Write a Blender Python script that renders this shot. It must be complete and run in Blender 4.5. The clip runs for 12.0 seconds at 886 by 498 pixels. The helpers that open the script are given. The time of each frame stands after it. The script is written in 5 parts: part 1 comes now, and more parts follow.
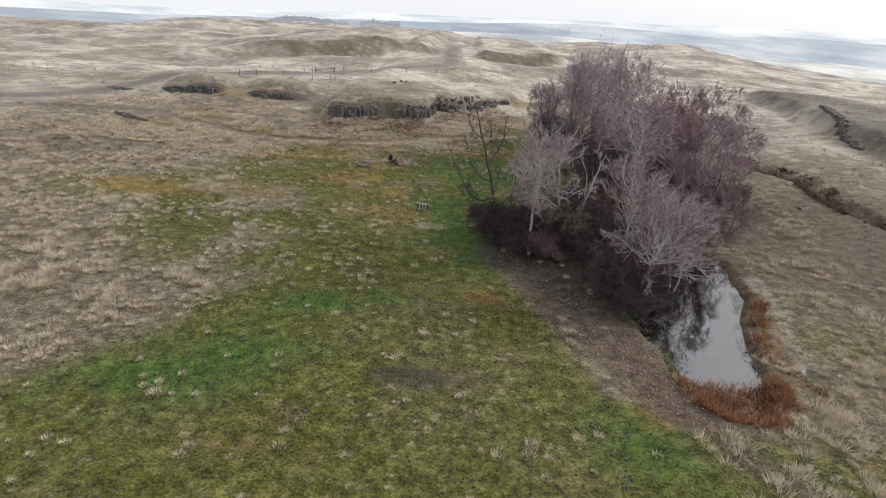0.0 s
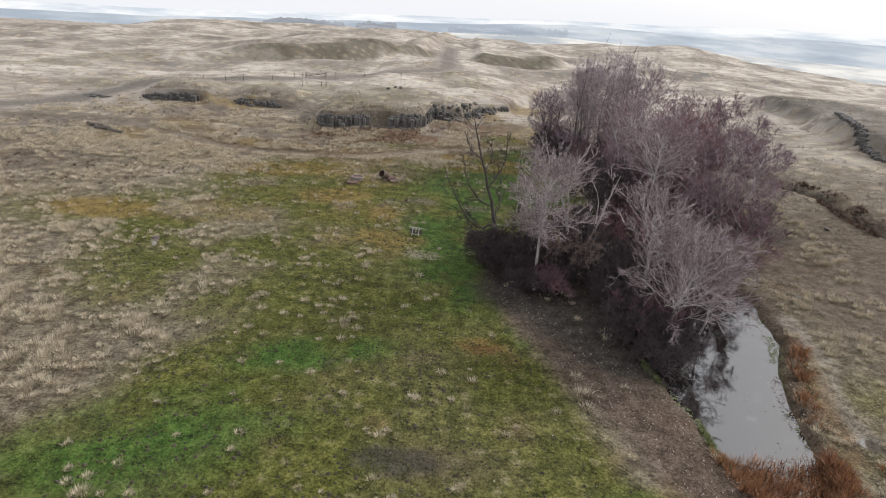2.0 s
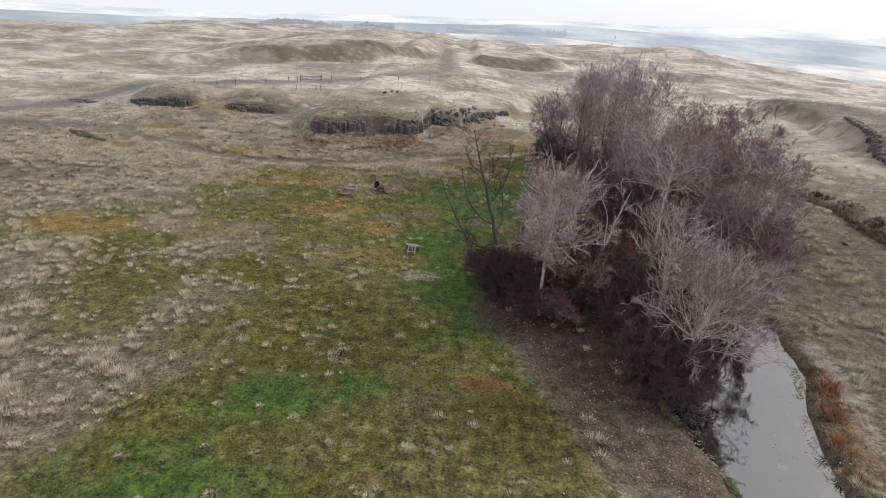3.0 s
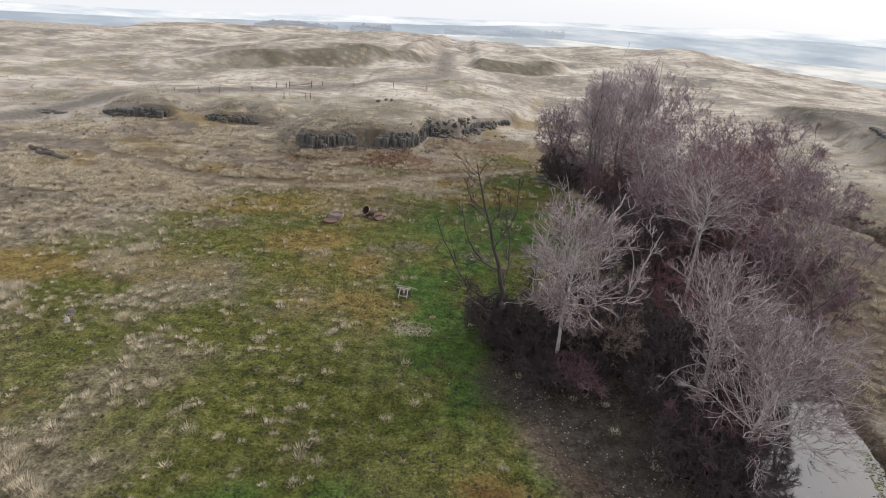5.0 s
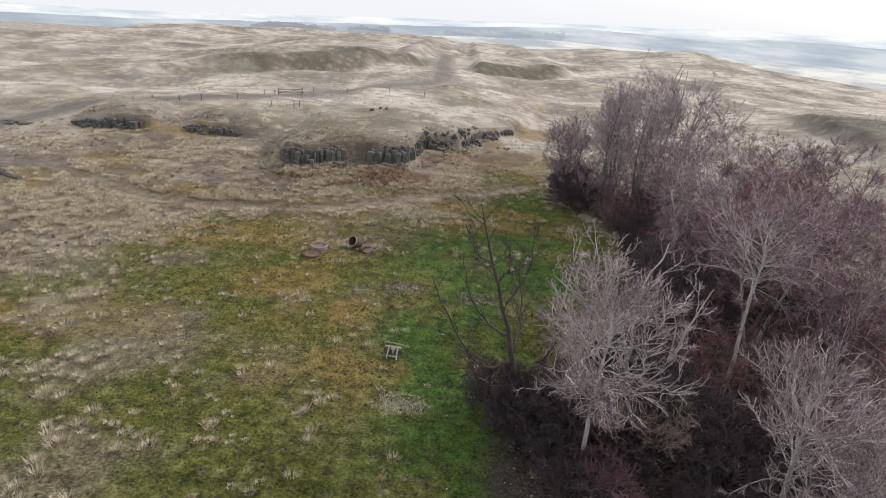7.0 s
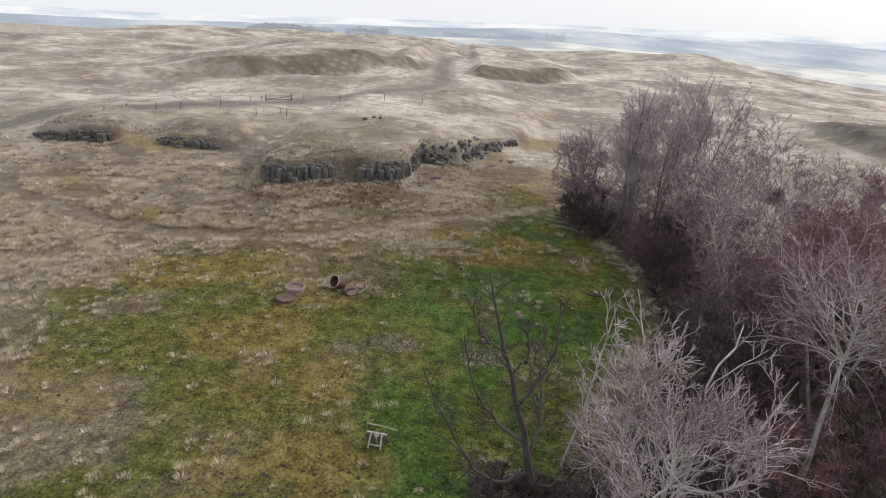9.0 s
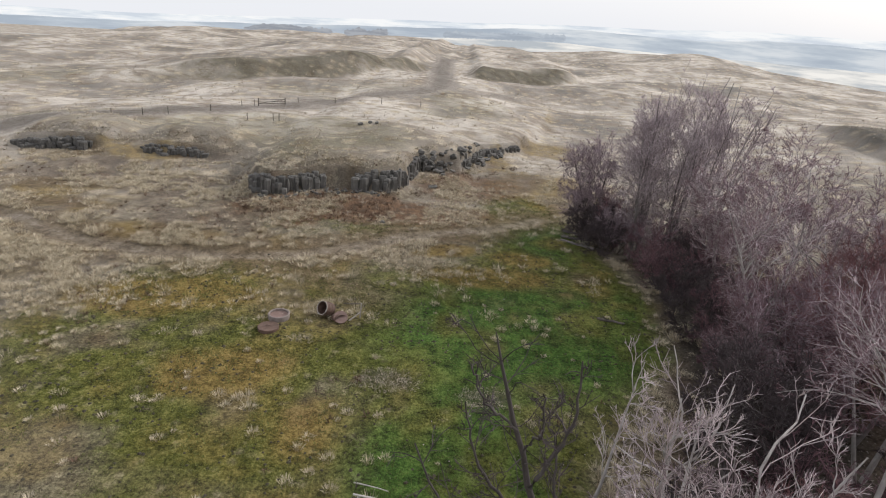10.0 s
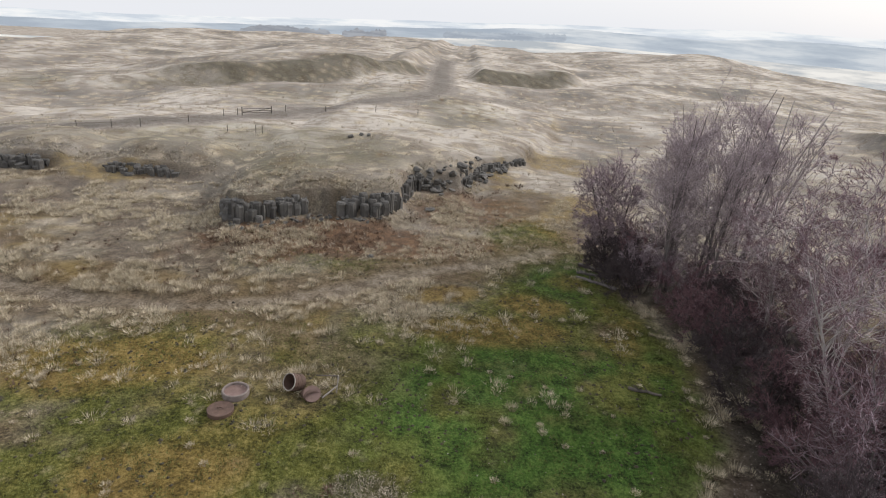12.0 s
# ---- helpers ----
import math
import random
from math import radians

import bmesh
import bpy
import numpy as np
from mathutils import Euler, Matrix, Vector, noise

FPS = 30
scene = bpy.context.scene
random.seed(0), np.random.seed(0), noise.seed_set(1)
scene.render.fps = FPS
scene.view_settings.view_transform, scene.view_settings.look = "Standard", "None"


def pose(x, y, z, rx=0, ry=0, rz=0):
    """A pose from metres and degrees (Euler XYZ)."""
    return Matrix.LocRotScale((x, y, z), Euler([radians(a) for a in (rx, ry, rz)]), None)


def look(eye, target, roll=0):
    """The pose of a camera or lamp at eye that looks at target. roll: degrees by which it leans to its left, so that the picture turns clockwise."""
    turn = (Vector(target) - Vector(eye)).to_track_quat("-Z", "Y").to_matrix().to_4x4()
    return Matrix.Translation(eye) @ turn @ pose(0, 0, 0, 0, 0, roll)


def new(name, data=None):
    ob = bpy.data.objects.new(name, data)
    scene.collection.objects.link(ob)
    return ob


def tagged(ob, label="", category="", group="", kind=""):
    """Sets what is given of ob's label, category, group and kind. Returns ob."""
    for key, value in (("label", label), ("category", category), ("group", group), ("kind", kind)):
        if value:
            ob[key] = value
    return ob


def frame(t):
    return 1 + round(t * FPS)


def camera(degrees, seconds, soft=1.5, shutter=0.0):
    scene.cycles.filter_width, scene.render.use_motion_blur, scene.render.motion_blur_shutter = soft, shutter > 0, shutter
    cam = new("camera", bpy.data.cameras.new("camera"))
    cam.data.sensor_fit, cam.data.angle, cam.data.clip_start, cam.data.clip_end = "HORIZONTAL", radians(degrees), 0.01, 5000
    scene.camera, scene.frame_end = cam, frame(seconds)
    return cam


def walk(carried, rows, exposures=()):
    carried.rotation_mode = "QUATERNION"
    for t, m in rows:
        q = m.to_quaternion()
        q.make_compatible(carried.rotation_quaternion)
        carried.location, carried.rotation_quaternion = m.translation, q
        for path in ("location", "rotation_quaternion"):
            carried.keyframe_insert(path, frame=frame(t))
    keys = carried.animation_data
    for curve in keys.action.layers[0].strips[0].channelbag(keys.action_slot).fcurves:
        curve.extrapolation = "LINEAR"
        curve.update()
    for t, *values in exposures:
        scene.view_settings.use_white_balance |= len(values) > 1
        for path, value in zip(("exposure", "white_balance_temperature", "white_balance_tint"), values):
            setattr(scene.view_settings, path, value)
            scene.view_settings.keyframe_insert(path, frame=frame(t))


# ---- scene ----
cam = camera(73.7, 12.0, soft=1.1)
# seconds, eye in metres, then yaw, pitch and roll in degrees
ROWS = [
    (0, 0.448, -1.519, 12.986, 1.235, -22.013, 4.920),
    (0.5, 0.440, -0.548, 13.009, 1.193, -21.989, 4.928),
    (1, 0.419, 0.487, 13.057, 1.135, -21.964, 4.920),
    (1.5, 0.388, 1.584, 13.122, 1.068, -21.939, 4.902),
    (2, 0.350, 2.739, 13.196, 0.999, -21.915, 4.881),
    (2.5, 0.308, 3.945, 13.275, 0.932, -21.891, 4.860),
    (3, 0.264, 5.194, 13.353, 0.870, -21.868, 4.842),
    (5, 0.091, 10.466, 13.600, 0.706, -21.773, 4.821),
    (5.5, 0.053, 11.818, 13.639, 0.687, -21.748, 4.828),
    (6, 0.017, 13.174, 13.668, 0.674, -21.722, 4.836),
    (6.5, -0.016, 14.532, 13.689, 0.667, -21.695, 4.845),
    (7, -0.047, 15.892, 13.702, 0.663, -21.668, 4.852),
    (9, -0.149, 21.375, 13.721, 0.665, -21.561, 4.821),
    (9.5, -0.170, 22.770, 13.728, 0.667, -21.538, 4.792),
    (10, -0.189, 24.179, 13.740, 0.671, -21.519, 4.752),
    (10.5, -0.206, 25.600, 13.760, 0.679, -21.505, 4.702),
    (11, -0.220, 27.032, 13.788, 0.695, -21.500, 4.643),
    (11.5, -0.231, 28.466, 13.827, 0.724, -21.504, 4.578),
    (12, -0.237, 29.892, 13.877, 0.771, -21.522, 4.511),
]


def aim(x, y, z, yaw, pitch, roll):
    a, b = radians(yaw), radians(pitch)
    return look((x, y, z), (x - math.sin(a) * math.cos(b), y + math.cos(a) * math.cos(b), z + math.sin(b)), roll)


walk(cam, [(t, aim(*place)) for t, *place in ROWS], exposures=((0, 0.04), (7, 0.03), (12, -0.08)))

# ---- world, sun, exposure ----
world = bpy.data.worlds.new("overcast_sky")
scene.world = world
world.use_nodes = True
wn, wl = world.node_tree.nodes, world.node_tree.links
wn.clear()
sky = wn.new("ShaderNodeTexSky")
sky.sky_type, sky.sun_disc = "NISHITA", False
sky.sun_elevation, sky.sun_rotation = radians(28), radians(58)
sky.dust_density, sky.air_density = 4.0, 1.0
clear_sky = wn.new("ShaderNodeBackground")
clear_sky.inputs["Strength"].default_value = 0.1
cloud = wn.new("ShaderNodeBackground")
cloud.inputs["Color"].default_value = (0.93, 0.95, 1.0, 1)
cloud.inputs["Strength"].default_value = 1.16
mixed = wn.new("ShaderNodeMixShader")
mixed.inputs[0].default_value = 0.8
out = wn.new("ShaderNodeOutputWorld")
wl.new(sky.outputs[0], clear_sky.inputs["Color"])
wl.new(clear_sky.outputs[0], mixed.inputs[1])
wl.new(cloud.outputs[0], mixed.inputs[2])
wl.new(mixed.outputs[0], out.inputs["Surface"])

sun_lamp = bpy.data.lights.new("sun", "SUN")
sun_lamp.energy, sun_lamp.angle, sun_lamp.color = 2.6, radians(10), (1.0, 0.97, 0.95)
sun = new("sun", sun_lamp)
sun.matrix_world = look((75, 47, 47), (0, 0, 0))

# ---- small tools ----
rng = np.random.default_rng(7)


def smooth(a, b, v):
    t = np.clip((np.asarray(v, float) - a) / (b - a), 0, 1)
    return t * t * (3 - 2 * t)


def lattice(ix, iy, seed):
    n = (ix * 374761393 + iy * 668265263 + seed * 974711) & 0x7FFFFFFF
    n = ((n ^ (n >> 13)) * 1274126177) & 0x7FFFFFFF
    return ((n ^ (n >> 16)) & 0xFFFF) / 65535.0


def value_noise(x, y, size, seed=0):
    """Soft noise from 0 to 1 with lumps of that size."""
    x, y = np.asarray(x, float) / size, np.asarray(y, float) / size
    ix, iy = np.floor(x).astype(np.int64), np.floor(y).astype(np.int64)
    fx, fy = x - ix, y - iy
    fx, fy = fx * fx * (3 - 2 * fx), fy * fy * (3 - 2 * fy)
    a, b = lattice(ix, iy, seed), lattice(ix + 1, iy, seed)
    c, d = lattice(ix, iy + 1, seed), lattice(ix + 1, iy + 1, seed)
    return (a * (1 - fx) + b * fx) * (1 - fy) + (c * (1 - fx) + d * fx) * fy


def fbm(x, y, size, seed=0, octaves=4):
    total, gain, norm = 0.0, 1.0, 0.0
    for n in range(octaves):
        total = total + gain * value_noise(x, y, size / 2**n, seed + 17 * n)
        norm, gain = norm + gain, gain * 0.5
    return total / norm


def along(x, y, line):
    """The distance from a line on the plan."""
    best = np.full(np.shape(x), 1e9)
    for (ax, ay), (bx, by) in zip(line[:-1], line[1:]):
        dx, dy = bx - ax, by - ay
        t = np.clip(((x - ax) * dx + (y - ay) * dy) / (dx * dx + dy * dy), 0, 1)
        best = np.minimum(best, np.hypot(x - ax - t * dx, y - ay - t * dy))
    return best


def spot(x, y, cx, cy, rx, ry, turn=0.0):
    """1 in the middle of an ellipse, 0 at its rim and beyond."""
    c, s = math.cos(radians(turn)), math.sin(radians(turn))
    u, v = (x - cx) * c + (y - cy) * s, -(x - cx) * s + (y - cy) * c
    return np.clip(1.0 - np.hypot(u / rx, v / ry), 0, 1)


def raw_mesh(name, verts, faces, material, smooth_shade=False):
    """A mesh from arrays of corners and of faces with one number of corners."""
    me = bpy.data.meshes.new(name)
    verts, faces = np.asarray(verts, np.float32).reshape(-1, 3), np.asarray(faces, np.int32)
    k = faces.shape[1]
    me.vertices.add(len(verts))
    me.vertices.foreach_set("co", verts.ravel())
    me.loops.add(faces.size)
    me.loops.foreach_set("vertex_index", faces.ravel())
    me.polygons.add(len(faces))
    me.polygons.foreach_set("loop_start", np.arange(0, faces.size, k, dtype=np.int32))
    me.polygons.foreach_set("loop_total", np.full(len(faces), k, np.int32))
    me.polygons.foreach_set("use_smooth", np.full(len(faces), smooth_shade))
    me.update(calc_edges=True)
    me.materials.append(material)
    return me


def under(ob, parent):
    ob.parent = parent
    return ob


def part(name, bm, material, parent, label=""):
    me = bpy.data.meshes.new(name)
    bm.to_mesh(me)
    bm.free()
    me.materials.append(material)
    ob = under(new(name, me), parent)
    return tagged(ob, label) if label else ob


def base_at(name, x, y, z, label, category, group=""):
    ob = new(name)
    ob.empty_display_size = 0.2
    ob.location = (x, y, z)
    return tagged(ob, label, category, group)


# ---- materials ----
def nodes_of(name):
    m = bpy.data.materials.new(name)
    m.use_nodes = True
    n, l = m.node_tree.nodes, m.node_tree.links
    return m, n, l, n["Principled BSDF"]


def noise_node(n, l, scale, detail=4, rough=0.6, kind="Object", stretch=None):
    at = n.new("ShaderNodeTexCoord")
    tex = n.new("ShaderNodeTexNoise")
    tex.inputs["Scale"].default_value, tex.inputs["Detail"].default_value = scale, detail
    tex.inputs["Roughness"].default_value = rough
    if stretch:
        mp = n.new("ShaderNodeMapping")
        mp.inputs["Scale"].default_value = stretch
        l.new(at.outputs[kind], mp.inputs["Vector"])
        l.new(mp.outputs[0], tex.inputs["Vector"])
    else:
        l.new(at.outputs[kind], tex.inputs["Vector"])
    return tex.outputs["Fac"]


def ramp(n, l, fac, stops):
    r = n.new("ShaderNodeValToRGB")
    while len(r.color_ramp.elements) < len(stops):
        r.color_ramp.elements.new(0.5)
    for e, (p, c) in zip(r.color_ramp.elements, stops):
        e.position, e.color = p, (*c, 1)
    l.new(fac, r.inputs[0])
    return r.outputs[0]


def blend(n, l, fac, a, b, mode="MIX"):
    m = n.new("ShaderNodeMix")
    m.data_type, m.blend_type = "RGBA", mode
    for socket, v in ((m.inputs[0], fac), (m.inputs[6], a), (m.inputs[7], b)):
        if isinstance(v, (int, float)):
            socket.default_value = v
        elif isinstance(v, tuple):
            socket.default_value = (*v, 1)
        else:
            l.new(v, socket)
    return m.outputs[2]


def calc(n, l, op, a, b=0.0, clamp=False):
    m = n.new("ShaderNodeMath")
    m.operation, m.use_clamp = op, clamp
    for socket, v in zip(m.inputs, (a, b)):
        if isinstance(v, (int, float)):
            socket.default_value = v
        else:
            l.new(v, socket)
    return m.outputs[0]


def bumped(n, l, bsdf, height, strength, distance):
    b = n.new("ShaderNodeBump")
    b.inputs["Strength"].default_value, b.inputs["Distance"].default_value = strength, distance
    l.new(height, b.inputs["Height"])
    l.new(b.outputs[0], bsdf.inputs["Normal"])


def grainy(name, dark, light, scale, rough=0.85, bump=0.3, stretch=None, spread=(0.3, 0.7), island=0.0, piece=0.0, metal=0.0, big=0.0):
    """A rough surface between two colours, with coarse and fine variation; island or piece: how far its separate pieces differ."""
    m, n, l, p = nodes_of(name)
    fine = noise_node(n, l, scale, 5, 0.65, stretch=stretch)
    coarse = noise_node(n, l, scale * 0.17, 3, 0.5)
    both = calc(n, l, "ADD", calc(n, l, "MULTIPLY", fine, 0.6), calc(n, l, "MULTIPLY", coarse, 0.4))
    col = ramp(n, l, both, [(spread[0], dark), (spread[1], light)])
    pick = None
    if island:
        g = n.new("ShaderNodeNewGeometry")
        pick, width = g.outputs["Random Per Island"], island
    if piece:
        g = n.new("ShaderNodeObjectInfo")
        pick, width = g.outputs["Random"], piece
    if pick is not None:
        level = calc(n, l, "ADD", calc(n, l, "MULTIPLY", pick, 2 * width), 1 - width)
        grey = n.new("ShaderNodeCombineColor")
        for s in grey.inputs:
            l.new(level, s)
        col = blend(n, l, 1.0, col, grey.outputs[0], "MULTIPLY")
    l.new(col, p.inputs["Base Color"])
    p.inputs["Roughness"].default_value, p.inputs["Metallic"].default_value = rough, metal
    if bump:
        bumped(n, l, p, fine, bump, 0.02)
    return m


def ground_material():
    m, n, l, p = nodes_of("meadow_ground")
    a = n.new("ShaderNodeAttribute")
    a.attribute_name = "cover"
    b = n.new("ShaderNodeAttribute")
    b.attribute_name = "wear_shade_haze"
    ca, cb = n.new("ShaderNodeSeparateColor"), n.new("ShaderNodeSeparateColor")
    l.new(a.outputs["Color"], ca.inputs[0])
    l.new(b.outputs["Color"], cb.inputs[0])
    fine = noise_node(n, l, 9.0, 6, 0.75)
    mid = noise_node(n, l, 1.6, 5, 0.7)
    broad = noise_node(n, l, 0.16, 5, 0.6)
    far = noise_node(n, l, 0.1, 3, 0.55, stretch=(0.9, 0.7, 1))
    speck = noise_node(n, l, 30.0, 3, 0.7)
    tex = calc(n, l, "ADD", calc(n, l, "MULTIPLY", fine, 0.55), calc(n, l, "MULTIPLY", mid, 0.45))
    dry = ramp(n, l, tex, [(0.41, (0.042, 0.032, 0.02)), (0.47, (0.108, 0.086, 0.056)), (0.53, (0.175, 0.144, 0.098)), (0.6, (0.32, 0.273, 0.197))])
    dry_b = ramp(n, l, tex, [(0.41, (0.062, 0.05, 0.035)), (0.5, (0.15, 0.124, 0.09)), (0.6, (0.28, 0.238, 0.18))])
    dry = blend(n, l, ramp(n, l, broad, [(0.38, (0, 0, 0)), (0.62, (1, 1, 1))]), dry, dry_b)
    # pale bunches of dead grass
    at = n.new("ShaderNodeTexCoord")
    warp = n.new("ShaderNodeTexNoise")
    warp.inputs["Scale"].default_value, warp.inputs["Detail"].default_value = 5.0, 4
    l.new(at.outputs["Object"], warp.inputs["Vector"])
    mixed_at = n.new("ShaderNodeMix")
    mixed_at.data_type = "VECTOR"
    mixed_at.inputs[0].default_value = 0.3
    l.new(at.outputs["Object"], mixed_at.inputs[4])
    l.new(warp.outputs["Color"], mixed_at.inputs[5])
    cells = n.new("ShaderNodeTexVoronoi")
    cells.inputs["Scale"].default_value = 2.6
    l.new(mixed_at.outputs[1], cells.inputs["Vector"])
    pick = n.new("ShaderNodeSeparateColor")
    l.new(cells.outputs["Color"], pick.inputs[0])
    inside = ramp(n, l, cells.outputs["Distance"], [(0.12, (1, 1, 1)), (0.42, (0, 0, 0))])
    chosen = ramp(n, l, pick.outputs[0], [(0.45, (0, 0, 0)), (0.6, (0.75, 0.75, 0.75))])
    bunch = calc(n, l, "MULTIPLY", inside, chosen)
    straw = ramp(n, l, fine, [(0.4, (0.17, 0.135, 0.08)), (0.52, (0.34, 0.285, 0.185)), (0.6, (0.5, 0.43, 0.3))])
    dry = blend(n, l, bunch, dry, straw)
    # far ground: bleached grass, with haze painted into the pale tones
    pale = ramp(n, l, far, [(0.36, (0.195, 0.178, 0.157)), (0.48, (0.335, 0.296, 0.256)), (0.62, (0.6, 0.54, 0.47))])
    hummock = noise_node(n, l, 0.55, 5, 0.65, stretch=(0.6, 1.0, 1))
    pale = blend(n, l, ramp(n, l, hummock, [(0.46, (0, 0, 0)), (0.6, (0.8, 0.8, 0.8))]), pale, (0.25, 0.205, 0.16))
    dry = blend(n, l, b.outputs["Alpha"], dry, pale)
    # broad tufts of bleached grass where the field is pale
    tufts = n.new("ShaderNodeTexVoronoi")
    tufts.inputs["Scale"].default_value = 0.95
    l.new(mixed_at.outputs[1], tufts.inputs["Vector"])
    tuft_pick = n.new("ShaderNodeSeparateColor")
    l.new(tufts.outputs["Color"], tuft_pick.inputs[0])
    tuft = calc(n, l, "MULTIPLY", ramp(n, l, tufts.outputs["Distance"], [(0.2, (1, 1, 1)), (0.6, (0, 0, 0))]), ramp(n, l, tuft_pick.outputs[0], [(0.4, (0, 0, 0)), (0.6, (1, 1, 1))]))
    tuft = calc(n, l, "MULTIPLY", tuft, calc(n, l, "MULTIPLY", b.outputs["Alpha"], 2.2, clamp=True))
    tuft = calc(n, l, "MULTIPLY", tuft, ramp(n, l, tex, [(0.4, (0.2, 0.2, 0.2)), (0.52, (1, 1, 1))]))
    bleached = ramp(n, l, fine, [(0.4, (0.29, 0.235, 0.165)), (0.52, (0.48, 0.405, 0.3)), (0.62, (0.66, 0.57, 0.44))])
    dry = blend(n, l, tuft, dry, bleached)
    green = ramp(n, l, tex, [(0.41, (0.024, 0.025, 0.006)), (0.47, (0.068, 0.072, 0.015)), (0.53, (0.115, 0.118, 0.026)), (0.6, (0.21, 0.198, 0.066))])
    green = blend(n, l, calc(n, l, "MULTIPLY", bunch, 0.55), green, straw)
    vivid = ramp(n, l, tex, [(0.41, (0.014, 0.024, 0.006)), (0.5, (0.05, 0.102, 0.018)), (0.6, (0.115, 0.182, 0.04))])
    ochre = ramp(n, l, tex, [(0.41, (0.08, 0.054, 0.016)), (0.5, (0.195, 0.132, 0.04)), (0.6, (0.3, 0.215, 0.08))])
    bare = ramp(n, l, tex, [(0.41, (0.04, 0.029, 0.021)), (0.5, (0.1, 0.072, 0.053)), (0.6, (0.18, 0.138, 0.107))])
    road = ramp(n, l, tex, [(0.41, (0.17, 0.14, 0.115)), (0.5, (0.28, 0.245, 0.21)), (0.6, (0.4, 0.36, 0.32))])
    rust = ramp(n, l, tex, [(0.41, (0.05, 0.022, 0.01)), (0.5, (0.13, 0.06, 0.026)), (0.6, (0.22, 0.115, 0.05))])
    # darkest ground: wet soil, and shade painted under trees and on banks
    damp_shade = ramp(n, l, tex, [(0.41, (0.02, 0.018, 0.015)), (0.6, (0.085, 0.075, 0.062))])

    def worn(mask):
        """The mask with an uneven edge."""
        lift = calc(n, l, "MULTIPLY", calc(n, l, "SUBTRACT", mid, 0.5), 0.9)
        lift = calc(n, l, "ADD", lift, calc(n, l, "MULTIPLY", calc(n, l, "SUBTRACT", fine, 0.5), 0.7))
        edge = calc(n, l, "ADD", mask, calc(n, l, "MULTIPLY", lift, calc(n, l, "MULTIPLY", calc(n, l, "MULTIPLY", mask, calc(n, l, "SUBTRACT", 1.0, mask)), 4.0)))
        return calc(n, l, "MULTIPLY", edge, 1.0, clamp=True)

    col = blend(n, l, worn(ca.outputs[0]), dry, green)
    col = blend(n, l, worn(a.outputs["Alpha"]), col, vivid)
    col = blend(n, l, worn(ca.outputs[1]), col, ochre)
    col = blend(n, l, worn(ca.outputs[2]), col, bare)
    col = blend(n, l, worn(cb.outputs[0]), col, road)
    col = blend(n, l, worn(cb.outputs[1]), col, rust)
    col = blend(n, l, worn(cb.outputs[2]), col, damp_shade)
    col = blend(n, l, ramp(n, l, speck, [(0.62, (0, 0, 0)), (0.8, (0.35, 0.35, 0.35))]), col, (0.04, 0.032, 0.022))
    l.new(col, p.inputs["Base Color"])
    p.inputs["Roughness"].default_value = 0.95
    p.inputs["Specular IOR Level"].default_value = 0.15
    bumped(n, l, p, calc(n, l, "ADD", fine, calc(n, l, "MULTIPLY", mid, 2.0)), 0.7, 0.12)
    return m


def water_material():
    m, n, l, p = nodes_of("pond_water")
    scum = ramp(n, l, noise_node(n, l, 1.1, 6, 0.7), [(0.5, (0.006, 0.005, 0.004)), (0.6, (0.015, 0.014, 0.012)), (0.7, (0.1, 0.096, 0.088))])
    l.new(scum, p.inputs["Base Color"])
    dull = noise_node(n, l, 2.2, 6, 0.7)
    rough = n.new("ShaderNodeMapRange")
    rough.inputs["From Min"].default_value, rough.inputs["From Max"].default_value = 0.4, 0.75
    rough.inputs["To Min"].default_value, rough.inputs["To Max"].default_value = 0.015, 0.09
    l.new(dull, rough.inputs["Value"])
    l.new(rough.outputs[0], p.inputs["Roughness"])
    p.inputs["IOR"].default_value = 2.2
    p.inputs["Specular IOR Level"].default_value = 0.75
    bumped(n, l, p, noise_node(n, l, 5.0, 3, 0.5), 0.08, 0.02)
    return m


# unlit glow for far land, with haze and sunlight painted into its colours
def haze_glow(name, low, mid, high, scale):
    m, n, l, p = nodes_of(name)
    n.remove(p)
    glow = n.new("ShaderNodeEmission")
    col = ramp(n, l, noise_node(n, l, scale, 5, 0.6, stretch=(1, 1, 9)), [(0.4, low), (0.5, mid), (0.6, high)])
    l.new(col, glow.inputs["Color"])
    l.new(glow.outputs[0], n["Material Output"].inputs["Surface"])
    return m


GROUND = ground_material()
WATER = water_material()
STRAW = grainy("dry_straw", (0.335, 0.285, 0.198), (0.65, 0.56, 0.42), 6, island=0.35, bump=0)
GREY_STRAW = grainy("weathered_straw", (0.28, 0.235, 0.18), (0.56, 0.485, 0.39), 6, island=0.3, bump=0)
TURF = grainy("green_turf", (0.05, 0.062, 0.012), (0.165, 0.177, 0.046), 0.9, island=0.4, bump=0)
BRUSH = grainy("brown_brush", (0.05, 0.03, 0.02), (0.19, 0.115, 0.075), 2.0, island=0.4, bump=0)
REED = grainy("rusty_reed", (0.12, 0.045, 0.018), (0.33, 0.16, 0.07), 2.0, island=0.45, bump=0)
MOSS = grainy("bank_moss", (0.07, 0.09, 0.025), (0.2, 0.22, 0.09), 3.0, island=0.3, bump=0)
LEAF = grainy("fallen_leaf", (0.13, 0.1, 0.085), (0.38, 0.335, 0.3), 3.0, island=0.5, bump=0)
PALE_BARK = grainy("pale_bark", (0.15, 0.128, 0.12), (0.66, 0.61, 0.58), 5, stretch=(1, 1, 0.35), bump=0.4)
GREY_BARK = grainy("grey_bark", (0.07, 0.058, 0.055), (0.24, 0.21, 0.2), 6, stretch=(1, 1, 0.3), bump=0.4)
